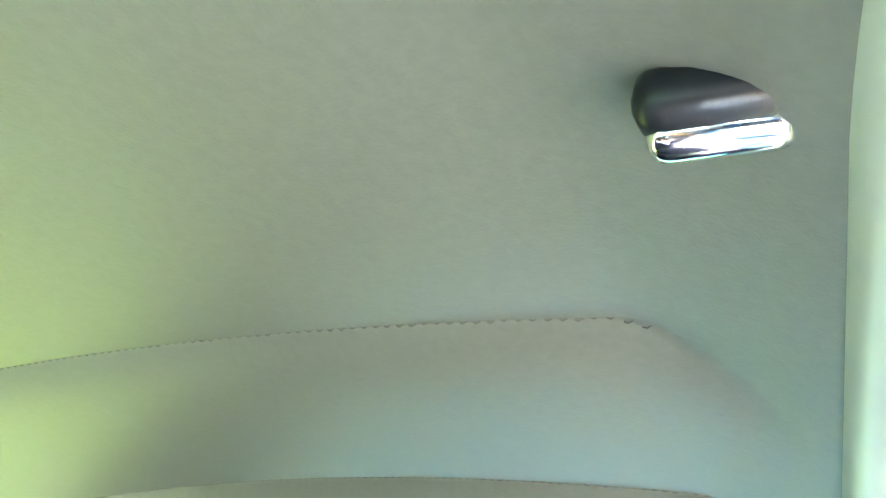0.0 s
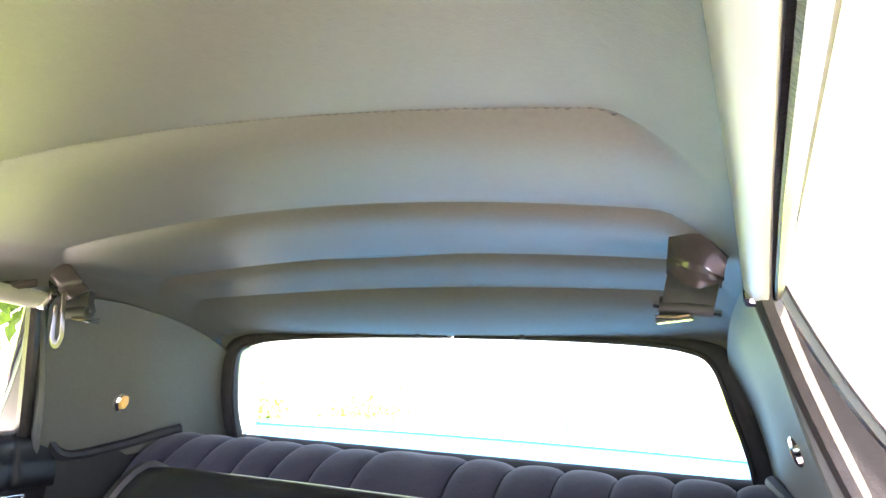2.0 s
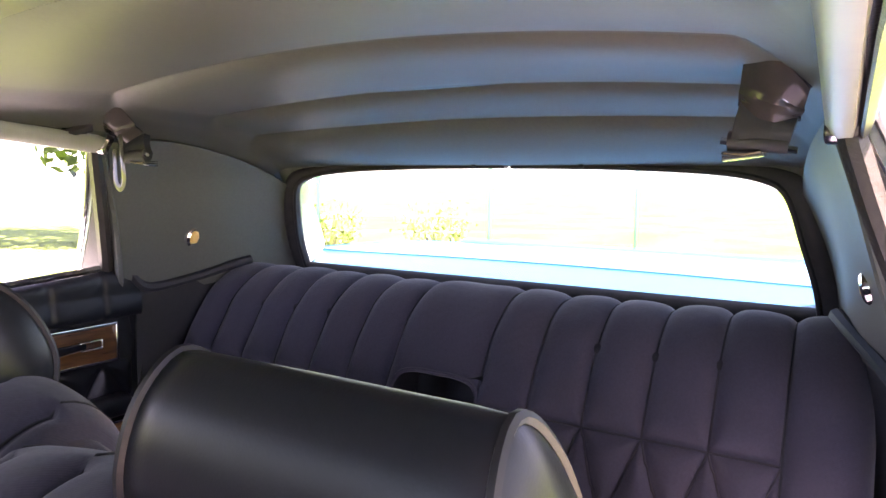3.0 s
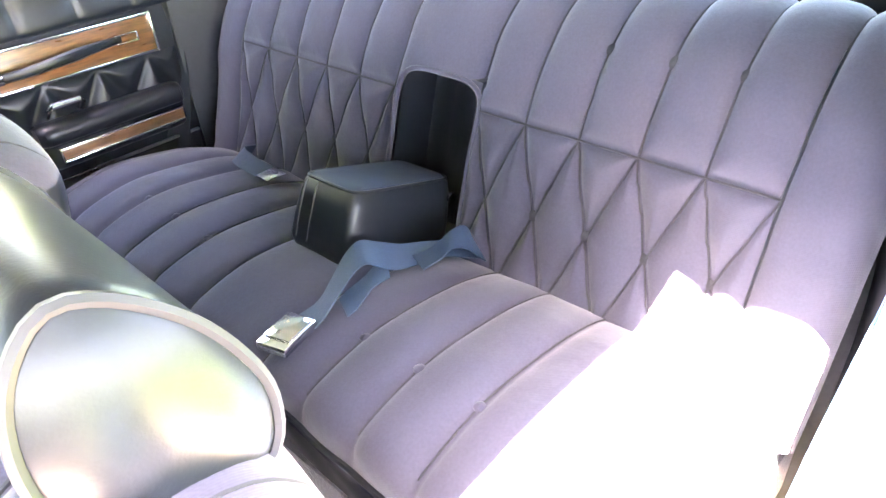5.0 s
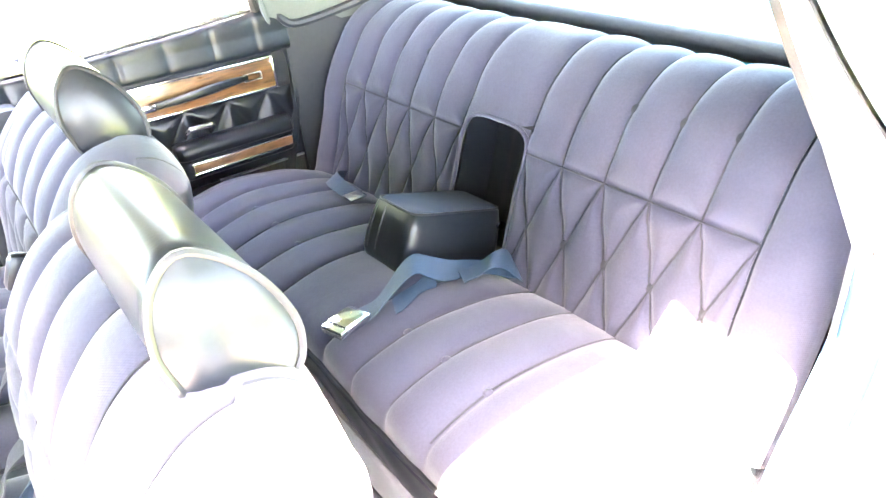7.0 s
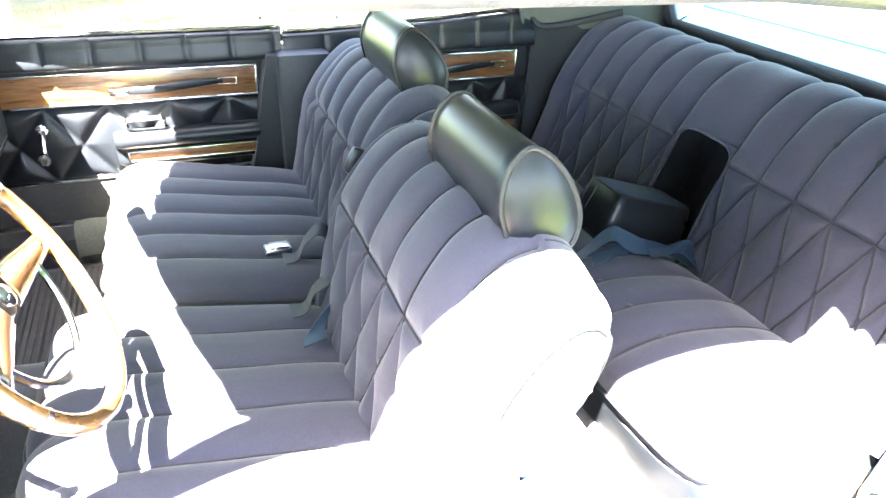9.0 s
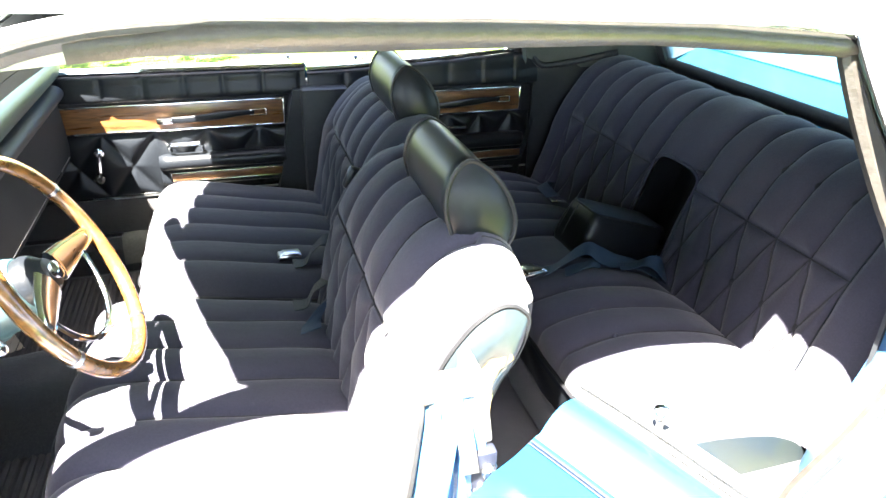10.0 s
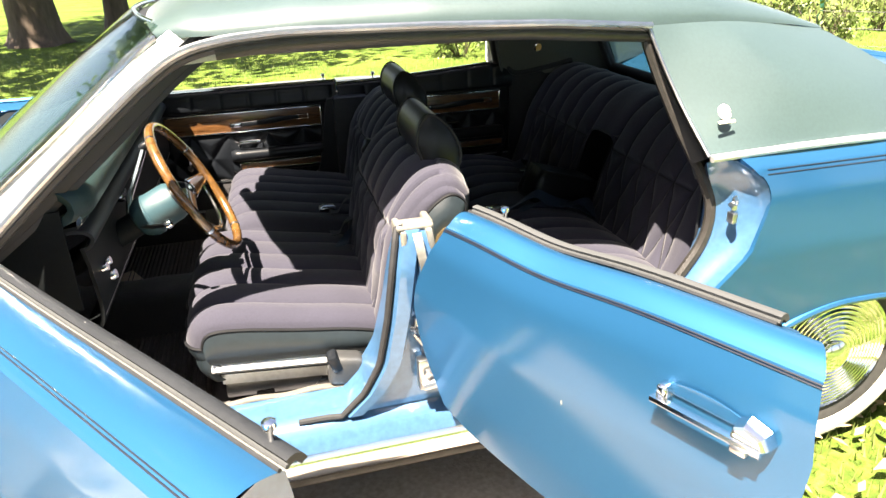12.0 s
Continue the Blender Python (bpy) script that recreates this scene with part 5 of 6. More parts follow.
def inner_trim(door, x0, x1, yf, sg, front, belt):
    """The trim of a closed door: yf is the face, sg points into the car."""
    belt_f = (lambda X: 0.968 + 0 * X) if front else (lambda X: 0.925 + 0.012 * 0 * X + 0.045 * np.clip((X - x0) / (x1 - x0), 0, 1) ** 1.5 + 0.032)
    X, Z, H = pleat_panel(x0, x1, lambda q: 0.888 + 0 * q, belt_f, 0.118)
    top = part("belt_pad", Geo().grid(np.stack([X, yf + sg * (0.012 + H + 0.010 * np.clip((0.94 - Z) / 0.05, 0, 1)), Z], 2), flip=True), VINYL, door, "padded black vinyl belt roll", 75)
    part("belt_moulding", Geo().tube(np.stack([X[:, -1], 0 * X[:, -1] + yf + sg * 0.004, Z[:, -1] + 0.006], 1), 0.008, 6), CHROME, door, "bright belt moulding")
    wz0, wz1 = 0.792, 0.874
    wx0 = x0 + (0.02 if front else 0.150)
    wx1 = x1 - (0.075 if front else 0.055)
    part("wood_strip", Geo().box(((wx0 + wx1) / 2, yf + sg * 0.006, (wz0 + wz1) / 2), (wx1 - wx0, 0.012, wz1 - wz0), 0.003), WOOD, door, "brown wood-grain strip")
    part("wood_frame", frame_strip(Geo(), wx0, wx1, wz0, wz1, yf + sg * 0.008, sg), CHROME, door, "bright frame round the wood strip")
    # pull strap
    px0, px1 = (-0.435, -0.165) if front else (0.40, 0.675)
    zp = 0.832
    st = smooth_line([(px0 + 0.01, yf + sg * 0.02, zp - 0.008), (px0 + 0.07, yf + sg * 0.030, zp - 0.006), ((px0 + px1) / 2, yf + sg * 0.036, zp), (px1 - 0.06, yf + sg * 0.028, zp + 0.004), (px1, yf + sg * 0.02, zp + 0.004)], 24)
    strap = part("pull_strap", Geo().tube(st, np.interp(np.linspace(0, 1, 24), [0, 0.2, 0.6, 1], [0.010, 0.010, 0.013, 0.008]), 8, flat=0.6, up=(0, 1, 0)), VINYL, door, "black vinyl pull strap")
    part("strap_end", Geo().box((px0, yf + sg * 0.022, zp - 0.009), (0.05, 0.018, 0.020), 0.005), CHROME, strap)
    part("strap_end", frame_strip(Geo(), px1 - 0.01, px1 + 0.038, zp - 0.005, zp + 0.013, yf + sg * 0.016, sg, 0.004), CHROME, strap)
    # quilted lower field
    q0, q1 = x0 + 0.01, x1 - 0.012
    X, Z, H = quilt_panel(q0, q1, 0.575 if front else 0.60, 0.785, 0.158 if front else 0.118, yf)
    part("quilted_field", Geo().grid(np.stack([X, yf + sg * (0.002 + H), Z], 2), flip=True), VINYL, door, "diamond-quilted black vinyl field", 75)
    # armrest with its own wood inlay
    ax0, ax1 = (-0.470, -0.065) if front else (0.435, 0.765)
    sec = [(0.010, 0.715), (0.040, 0.718), (0.058, 0.708), (0.062, 0.690), (0.055, 0.675), (0.040, 0.668), (0.040, 0.625), (0.030, 0.612), (0.006, 0.610)]
    c2 = smooth_line(sec, 30)
    rings = []
    for t in np.linspace(0, 1, 30):
        f = 1 - 0.35 * max(0, 1 - t / 0.06) ** 2 - 0.25 * max(0, (t - 0.95) / 0.05) ** 2
        rings.append([(ax0 + (ax1 - ax0) * t, yf + sg * (0.006 + a * f), 0.665 + (b - 0.665) * (0.6 + 0.4 * f)) for a, b in c2])
    g = Geo().grid(np.array(rings), flip=True)
    g.f += [tuple(range(30)), tuple(range(29 * 30, 30 * 30))]
    arm = part("armrest", g, VINYL, door, "black vinyl door armrest")
    part("inlay", Geo().box(((ax0 + ax1) / 2 + 0.01, yf + sg * 0.047, 0.646), (ax1 - ax0 - 0.04, 0.008, 0.026), 0.003), WOOD, arm)
    part("inlay_frame", frame_strip(Geo(), ax0 + 0.03, ax1 - 0.01, 0.632, 0.660, yf + sg * 0.046, sg, 0.005), CHROME, arm)
    # opener: a loop handle in a shallow cup
    hx0, hx1 = (-0.432, -0.335) if front else (0.475, 0.545)
    hz = 0.738
    lp = [(hx0, yf + sg * 0.02, hz - 0.012), (hx0, yf + sg * 0.05, hz + 0.010), (hx0 + 0.006, yf + sg * 0.055, hz + 0.016), (hx1 - 0.006, yf + sg * 0.055, hz + 0.016), (hx1, yf + sg * 0.05, hz + 0.010), (hx1, yf + sg * 0.02, hz - 0.012)]
    part("door_handle", Geo().tube(lp, 0.007, 8), CHROME, door, "chrome inside door handle")
    if front:
        cr = part("window_crank", Geo().lathe([(0.015, 0), (0.015, 0.010), (0.009, 0.014), (0, 0.014)], pose(-0.64, yf + sg * 0.018, 0.735, 90 * (1 if sg < 0 else -1), 0, 0), 20), CHROME, door, "chrome window crank")
        part("crank_arm", Geo().tube([(-0.64, yf + sg * 0.030, 0.735), (-0.642, yf + sg * 0.040, 0.70), (-0.645, yf + sg * 0.042, 0.665)], [0.009, 0.007, 0.006], 8), CHROME, cr)
        part("crank_knob", Geo().lathe([(0.008, 0), (0.015, 0.01), (0.015, 0.026), (0.008, 0.032), (0, 0.032)], pose(-0.645, yf + sg * 0.040, 0.664, 90 * (1 if sg < 0 else -1), 0, 0), 16), PLASTIC, cr)
        lock_knob(door, 0.012 - 0.055, yf - sg * 0.012, 0.968)
    else:
        lock_knob(door, 0.174, yf - sg * 0.012, 0.962)
    part("kick_carpet", Geo().box(((x0 + x1) / 2, yf + sg * 0.004, 0.51), (x1 - x0 - 0.02, 0.012, 0.13), 0.004), CARPET, door, "dark carpeted lower trim")
    part("kick_moulding", Geo().box(((x0 + x1) / 2, yf + sg * 0.008, 0.576), (x1 - x0 - 0.02, 0.010, 0.006), 0.002), DULL_CHROME, door)


REAR_CURVE = ([0.40, 0.50, 0.60, 0.68, 0.76, 0.85, 0.91, 0.97], [0.52, 0.62, 0.73, 0.805, 0.849, 0.853, 0.844, 0.834])
FRONT_CURVE = ([0.40, 0.97], [0.93, 0.93])
FRONT_OPEN = ([0.40, 0.97], [0.985, 0.985])


def build_door(name, label, m, length, curve, front, is_open):
    d = group_at(name, label, "car door", m, "car doors")
    P = door_skin(length, curve)
    part("outer_skin", Geo().grid(P, flip=True), PAINT, d, "blue metallic outer skin")
    inner = P.copy()
    inner[..., 1] = np.interp(P[..., 2], [0.40, 0.55, 0.9, 0.97], [0.06, 0.085, 0.095, 0.085]) - (0.0 if front else 0.03)
    inner[..., 0] = 0.012 + (P[..., 0] - 0.004) * (0.965 if front else 0.90)
    part("inner_shell", Geo().grid(inner), PAINT_IN, d)
    part("hinge_edge", Geo().grid(np.stack([P[0], inner[0]])), PAINT_IN, d)
    part("latch_edge", Geo().grid(np.stack([P[-1], inner[-1]]), flip=True), PAINT_IN, d)
    part("bottom_edge", Geo().grid(np.stack([P[:, 0], inner[:, 0]]), flip=True), PAINT_IN, d)
    # ledge, glass slot with weatherstrips and the padded inner cap
    a = P[:, -1]
    cap_end = 1.0 if front else 0.885
    wd = 0.094 if front else 0.062
    mid = a * (cap_end, 1, 1) + (0, wd, 0.010)
    inn = a * (cap_end, 1, 1) + (0, wd + 0.004, 0.008)
    part("top_ledge", Geo().grid(blend(a, a * (1.0 if front else 0.958, 1, 1) + (0, wd, 0.010), 10, (0, 0, 0.012)), flip=False), PAINT, d)
    part("outer_weatherstrip", Geo().tube(mid + (0, 0.001, 0.001), 0.003, 6), RUBBER, d)
    part("slot", Geo().grid(blend(mid + (0, 0.004, -0.002), inn + (0, 0.008, -0.003), 3)), GRIT if front else RUBBER, d, "pale gritty window slot" if front else "")
    part("inner_weatherstrip", Geo().tube(inn + (0, 0.008, 0.001), 0.0035, 6), DUST, d, "dusty perished weatherstrip")
    part("inner_cap", Geo().slab(blend(inn + (0, 0.010, 0.0), inn + (0, 0.026, -0.008), 6, (0, 0.002, 0.005)), -0.01), VINYL_DULL if front else DUST, d, "dark vinyl inner cap" if front else "dusty grey inner cap")
    zc = 0.948
    j = int(np.abs(P[20, :, 2] - zc).argmin())
    lines = [(P[:, j] + (0, -0.0012, 0)), (P[:, j - 1] + (0, -0.0012, 0))]
    if front and is_open:
        ledge = np.array(blend(a, mid, 21, (0, 0, 0.012)))
        lines = [ledge[2] + (0, 0, 0.0006), ledge[3] + (0, 0, 0.0006)]
    part("pinstripe", Geo().tube(lines[0], 0.0014, 5), STRIPE, d, "thin dark pinstripe")
    part("pinstripe", Geo().tube(lines[1], 0.0012, 5), STRIPE, d)
    if is_open:
        if front:
            lock_knob(d, 0.945, 0.086, 0.975)
            part("latch", Geo().box((0.980, 0.05, 0.80), (0.014, 0.05, 0.09), 0.004), DULL_CHROME, d)
            mir = part("mirror", Geo().lathe([(0.0, -0.05), (0.035, -0.045), (0.055, -0.02), (0.058, 0.03), (0.05, 0.035), (0.0, 0.035)], pose(0.13, -0.115, 1.02, 0, 80, 30), 24), PAINT, d, "blue painted door mirror")
            part("stalk", Geo().tube([(0.13, -0.03, 0.965), (0.13, -0.07, 0.985), (0.13, -0.11, 1.01)], 0.012, 8), CHROME, mir)
            # trim facing the cabin
        else:
            lock_knob(d, 0.170, 0.050, 0.968)
            outer_handle(d, 0.628, 0.798, 0.87 - side_y(0.861) - 0.001, 0.861)
            part("door_speck", Geo().lathe([(0, 0.0006), (0.006, 0.0)], pose(0.44, 0.87 - side_y(0.73) - 0.001, 0.735, 90, 0, 0) @ Matrix.Diagonal((0.35, 1, 1, 1)), 8), RAIL, d, "chipped paint spot")
    return d


M_REAR = Matrix.Translation((0.030, -0.90, 0)) @ pose(0, 0, 0, 0, 0, -66)
rd = build_door("rear_door_open", "blue rear car door swung wide open with chrome handle", M_REAR, 0.84, REAR_CURVE, False, True)
M_FRONT = Matrix.Translation((-0.960, -0.885, 0)) @ pose(0, 0, 0, 0, 0, -54)
fd = build_door("front_door_open", "blue driver door swung open with its window down", M_FRONT, 0.985, FRONT_OPEN, True, True)
for d, x1, yt in ((rd, 0.66, 0.066), (fd, 0.90, 0.098)):
    X, Z, H = quilt_panel(0.06, x1, 0.56, 0.90, 0.15, 0)
    part("trim_panel", Geo().grid(np.stack([X, yt + H, Z], 2), flip=False), VINYL, d, "black quilted inner trim", 75)

# closed doors opposite: mirrored skins, and trim inside
MF = Matrix.Translation((-0.960, 0.87, 0)) @ Matrix.Diagonal((1, -1, 1, 1))
pf = group_at("front_door_closed", "closed passenger door with black quilted trim and wood strip", "car door", None, "car doors")
pr_ = group_at("rear_door_closed", "closed rear passenger door with quilted vinyl trim and wood strip", "car door", None, "car doors")
for d, m, ln, cv in ((pf, -0.960, 0.93, FRONT_CURVE), (pr_, 0.010, 0.84, REAR_CURVE)):
    P = door_skin(ln, cv, False)
    Q = P.copy()
    Q[..., 0] += m
    Q[..., 1] = 0.87 - P[..., 1]
    part("outer_skin", Geo().grid(Q), PAINT, d)
    a = Q[:, -1]
    b = np.stack([a[:, 0], np.full(len(a), 0.785), a[:, 2] + 0.004], 1)
    part("top_ledge", Geo().slab(blend(a, b, 5, (0, 0, 0.006)), -0.004), PILLAR_TRIM, d, "bright window sill moulding")
    part("latch_edge", Geo().grid(np.stack([Q[-1], Q[-1] * (1, 0, 1) + (0, 0.78, 0)])), VINYL_DULL, d)
inner_trim(pf, -0.955, 0.005, 0.775, -1, True, 0.97)
inner_trim(pr_, 0.010, 0.81, 0.765, -1, False, 0.97)
part("back_board", Geo().box((-0.475, 0.784, 0.69), (0.955, 0.012, 0.54), 0.003), VINYL_DULL, pf)
part("back_board", Geo().box((0.425, 0.778, 0.70), (0.80, 0.012, 0.50), 0.003), VINYL_DULL, pr_)

# ---- dash, steering and pedals ----
dash = group_at("dashboard", "dark teal padded dashboard with chrome knobs", "dashboard", Matrix.Translation((0.02, 0, 0.05)))
sec = [(-1.16, 0.925), (-1.02, 0.945), (-0.88, 0.968), (-0.79, 0.988), (-0.745, 0.988), (-0.722, 0.972), (-0.722, 0.952), (-0.740, 0.940), (-0.760, 0.938)]
c = smooth_line(sec, 44)
ends = 1 - 0.02 * np.clip((np.abs(np.linspace(-1, 1, 40)) - 0.94) / 0.06, 0, 1) ** 2
P = np.array([[(x - (1 - e) * 1.5, y, 0.93 + (z - 0.93) * (1 - 6 * (1 - e))) for x, z in c] for y, e in zip(np.linspace(-0.735, 0.735, 40), ends)])
part("dash_pad", Geo().slab(P, -0.02), PAD_TEAL, dash, "padded teal dash top")
for name, line, m, lab in (
    ("switch_band", [(-0.742, 0.944), (-0.738, 0.932), (-0.742, 0.917)], DULL_CHROME, "brushed metal switch band"),
    ("recess", [(-0.742, 0.914), (-0.770, 0.910), (-0.778, 0.900), (-0.768, 0.894)], DASH, "black recessed instrument face"),
    ("lower_roll", [(-0.768, 0.896), (-0.738, 0.895), (-0.722, 0.884), (-0.728, 0.868), (-0.745, 0.860)], VINYL_DULL, "black padded lower roll"),
    ("lower_face", [(-0.748, 0.862), (-0.742, 0.800), (-0.745, 0.680), (-0.80, 0.64)], DASH, "black lower dash face"),
):
    q = smooth_line(line, 14)
    part(name, Geo().slab(np.array([[(x, y, z) for x, z in q] for y in np.linspace(-0.73, 0.73, 24)]), -0.008), m, dash, lab)
part("brow_strip", Geo().box((-0.736, 0, 0.915), (0.008, 1.44, 0.005), 0.002), CHROME, dash, "thin bright strip")
part("lower_strip", Geo().box((-0.738, 0, 0.690), (0.008, 1.44, 0.008), 0.003), DULL_CHROME, dash)
for k in range(4):
    part("slot", Geo().box((-0.7375, -0.40 + 0.035 * k + 0.02 * (k > 1), 0.930), (0.006, 0.020, 0.008), 0.002), STRIPE, dash)
for y, z, r in ((-0.62, 0.78, 0.012), (-0.655, 0.78, 0.012), (-0.334, 0.845, 0.014), (-0.297, 0.845, 0.014), (-0.60, 0.735, 0.015)):
    kb = part("knob", Geo().lathe([(r, 0), (r, 0.016), (r * 0.8, 0.022), (0, 0.022)], pose(-0.742, y, z, 0, 80, 0), 16), CHROME, dash, "chrome dash knob")
    part("knob_stem", Geo().lathe([(r * 0.4, -0.012), (r * 0.4, 0.002)], pose(-0.742, y, z, 0, 80, 0), 10), DULL_CHROME, kb)
for k in range(7):
    part("louvre", Geo().box((-0.742, -0.695 + 0.012 * k, 0.755), (0.006, 0.003, 0.060), 0.001), DULL_CHROME, dash)
part("end_cap", Geo().slab(blend([(-1.1, -0.737, 0.93), (-0.9, -0.737, 0.955), (-0.765, -0.737, 0.955)], [(-1.1, -0.737, 0.74), (-0.9, -0.737, 0.72), (-0.77, -0.737, 0.72)], 6), 0.006), DASH, dash)

HUB = Vector((-0.503, -0.417, 0.929))
AX = Vector((0.891, 0.0, 0.453)).normalized()
MW = Matrix.Translation(HUB) @ AX.to_track_quat("Z", "Y").to_matrix().to_4x4()
wheel = group_at("steering_wheel", "wood-rimmed steering wheel with two spokes and chrome horn ring", "steering wheel", MW)
R = 0.182
ang = np.linspace(0, 2 * np.pi, 72, endpoint=False)
part("rim", Geo().tube(np.stack([R * np.cos(ang), R * np.sin(ang), 0 * ang], 1), 0.0125, 12, closed=True), RIM_WOOD, wheel, "glossy brown wood rim")
for a0 in np.linspace(0, 2 * np.pi, 4, endpoint=False) + 0.4:
    part("rim_ferrule", Geo().tube([(R * math.cos(a0 + t), R * math.sin(a0 + t), 0) for t in (-0.02, 0, 0.02)], 0.0132, 12), DULL_CHROME, wheel)
# horn ring hangs on the lower half
up_local = (MW.to_3x3().inverted() @ Vector((0, 0, 1)))
ax_up = math.atan2(up_local.y, up_local.x)


def rot2(r, a, h):
    return (r * math.cos(ax_up + a), r * math.sin(ax_up + a), h)


part("horn_ring", Geo().tube([rot2(0.122, a, -0.012) for a in np.linspace(math.radians(100), math.radians(260), 40)], 0.0055, 8), CHROME, wheel, "chrome half horn ring")
for sg in (-1, 1):
    a = math.radians(98 * sg)
    line = [Vector(rot2(r, a, h)) for r, h in ((0.03, -0.022), (0.08, -0.018), (0.12, -0.012), (0.174, -0.004))]
    sp = part("spoke", Geo().tube([tuple(p) for p in line], [0.028, 0.024, 0.019, 0.014], 12, flat=0.34, up=(0, 0, 1)), CHROME, wheel, "bright spoke")
    part("spoke_wood", Geo().tube([tuple(p + Vector((0, 0, 0.006))) for p in line[:3] + [line[2].lerp(line[3], 0.5)]], [0.019, 0.016, 0.012, 0.007], 12, flat=0.30, up=(0, 0, 1)), SPOKE_WOOD, sp, "dark wood inlay")
part("hub", Geo().lathe([(0.042, -0.075), (0.044, -0.045), (0.040, -0.036), (0.030, -0.026), (0.024, -0.017), (0.012, -0.014), (0, -0.014)], Matrix(), 28), VINYL, wheel)
part("hub_emblem", Geo().lathe([(0.015, -0.014), (0.015, -0.008), (0.011, -0.005), (0, -0.004)], Matrix(), 20), CHROME, wheel)

col = group_at("steering_column", "teal steering column with shift lever and turn signal stalk", "steering column", MW)
part("column_shroud", Geo().lathe([(0.0, -0.055), (0.046, -0.056), (0.053, -0.07), (0.054, -0.13), (0.050, -0.165), (0.042, -0.175), (0.030, -0.178)], Matrix(), 28), TEAL, col, "teal column shroud")
# lower column is coloured black to stand for the shade by the dash
part("column_tube", Geo().lathe([(0.034, -0.170), (0.034, -0.50), (0.0, -0.50)], Matrix(), 24), DASH, col, "lower column tube, blackened for the shade by the dash")
part("shroud_collar", Geo().lathe([(0.0545, -0.13), (0.057, -0.133), (0.057, -0.150), (0.052, -0.160)], Matrix(), 28), TEAL, col)
# stalk on the door side, shift lever on the cabin side
out_l = MW.to_3x3().inverted() @ Vector((0, -1, 0))
dn_l = MW.to_3x3().inverted() @ Vector((0, 0, -1))
p0 = Vector((0, 0, -0.12))
stalk = [p0 + out_l * 0.040 + dn_l * 0.004 + Vector((0, 0, -0.045)), p0 + out_l * 0.095 + dn_l * 0.008 + Vector((0, 0, -0.002)), p0 + out_l * 0.148 + dn_l * 0.012 + Vector((0, 0, 0.05))]
tk = part("signal_stalk", Geo().tube([tuple(p) for p in stalk], 0.006, 8), CHROME, col, "chrome turn signal stalk")
part("stalk_knob", Geo().lathe([(0, -0.012), (0.010, -0.008), (0.012, 0), (0.010, 0.008), (0, 0.012)], Matrix.Translation(stalk[-1]), 14), CHROME, tk)
lev = [MW.inverted() @ Vector(q) for q in ((-0.685, -0.395, 0.858), (-0.684, -0.355, 0.900), (-0.655, -0.31, 0.965), (-0.634, -0.276, 1.014))]
lv = part("shift_lever", Geo().tube([tuple(p) for p in lev], 0.009, 8), CHROME, col, "chrome shift lever")
part("lever_knob", Geo().lathe([(0, -0.016), (0.012, -0.010), (0.014, 0), (0.012, 0.010), (0, 0.016)], Matrix.Translation(lev[-1]), 14), VINYL, lv)

ped = group_at("pedals", "black rubber brake and accelerator pedals on steel arms", "pedals")
for y, z, w, h in ((-0.36, 0.56, 0.15, 0.07), (-0.20, 0.50, 0.06, 0.19)):
    pa = part("pedal_pad", Geo().box((-1.05, y, z), (0.018, w, h), 0.006, pose(0, 0, 0, 0, -35, 0)), RUBBER, ped)
    part("pedal_arm", Geo().tube([(-1.06, y, z), (-1.10, y, z + 0.10), (-1.12, y, 0.80)], 0.009, 6), DULL_CHROME, pa)
for y0 in (-0.38, 0.40):
    q = np.linspace(-1.05, -0.55, 260)
    P = np.array([[(x, y, 0.366 + 0.004 * max(0.0, math.sin(x * 2 * math.pi / 0.016)) * (abs(y - y0) < 0.21)) for x in q] for y in np.linspace(y0 - 0.23, y0 + 0.23, 24)])
    single("floor_mat", Geo().slab(P, -0.006), RUBBER_MAT, "brown-black ribbed rubber floor mat on the carpet", "mat", "floor mats")
g = Geo().box((-0.915, 0.290, 0.3745), (0.135, 0.135, 0.0015), 0, pose(0, 0, 0, 0, 0, 28))
single("paper_tag", g, PAPER, "tan paper sheet lying on the passenger floor mat", "paper")

# ---- belts and small fittings ----
def ribbon(path, width, side, thick=0.0022):
    """A strap along a path; side gives its width direction at each point."""
    p = smooth_line(path, 40)
    sd = np.asarray(side, float)
    sd = smooth_line(sd, 40) if sd.ndim == 2 else np.tile(sd, (40, 1))
    sd = sd / np.linalg.norm(sd, axis=1, keepdims=True)
    w = np.linspace(-0.5, 0.5, 5)
    P = p[:, None] + sd[:, None] * (w * width)[None, :, None]
    return Geo().slab(P, thick)


def buckle(parent, m, sx=0.075, sy=0.05, metal=CHROME):
    b = part("buckle", Geo().box((0, 0, 0), (sx, sy, 0.016), 0.004, m), metal, parent, "chrome buckle")
    part("release_plate", Geo().box((0.004, 0, 0.010), (sx * 0.72, sy * 0.86, 0.004), 0.0015, m), metal, b)
    return b


rb = group_at("rear_lap_belt", "blue webbing lap belt with chrome buckle on the rear cushion", "seat belt", None, "lap belts")
path = [(0.80, -0.150, 0.585), (0.75, -0.150, 0.616), (0.70, -0.142, 0.632), (0.655, -0.128, 0.640), (0.625, -0.115, 0.655), (0.60, -0.106, 0.670), (0.57, -0.106, 0.664), (0.53, -0.118, 0.650), (0.49, -0.130, 0.639), (0.45, -0.136, 0.637)]
part("webbing", ribbon(path, 0.048, [(0.3, 1, 0.3), (0.5, 0.9, 0.2), (0.6, 0.8, 0.0), (0.7, 0.7, 0.3), (0.6, 0.7, 0.5), (0.5, 0.85, 0.3), (0.35, 0.9, -0.2), (0.3, 0.9, -0.25), (0.3, 0.95, 0.0), (0.3, 0.95, 0.0)]), BELT_BLUE, rb, "blue webbing strap")
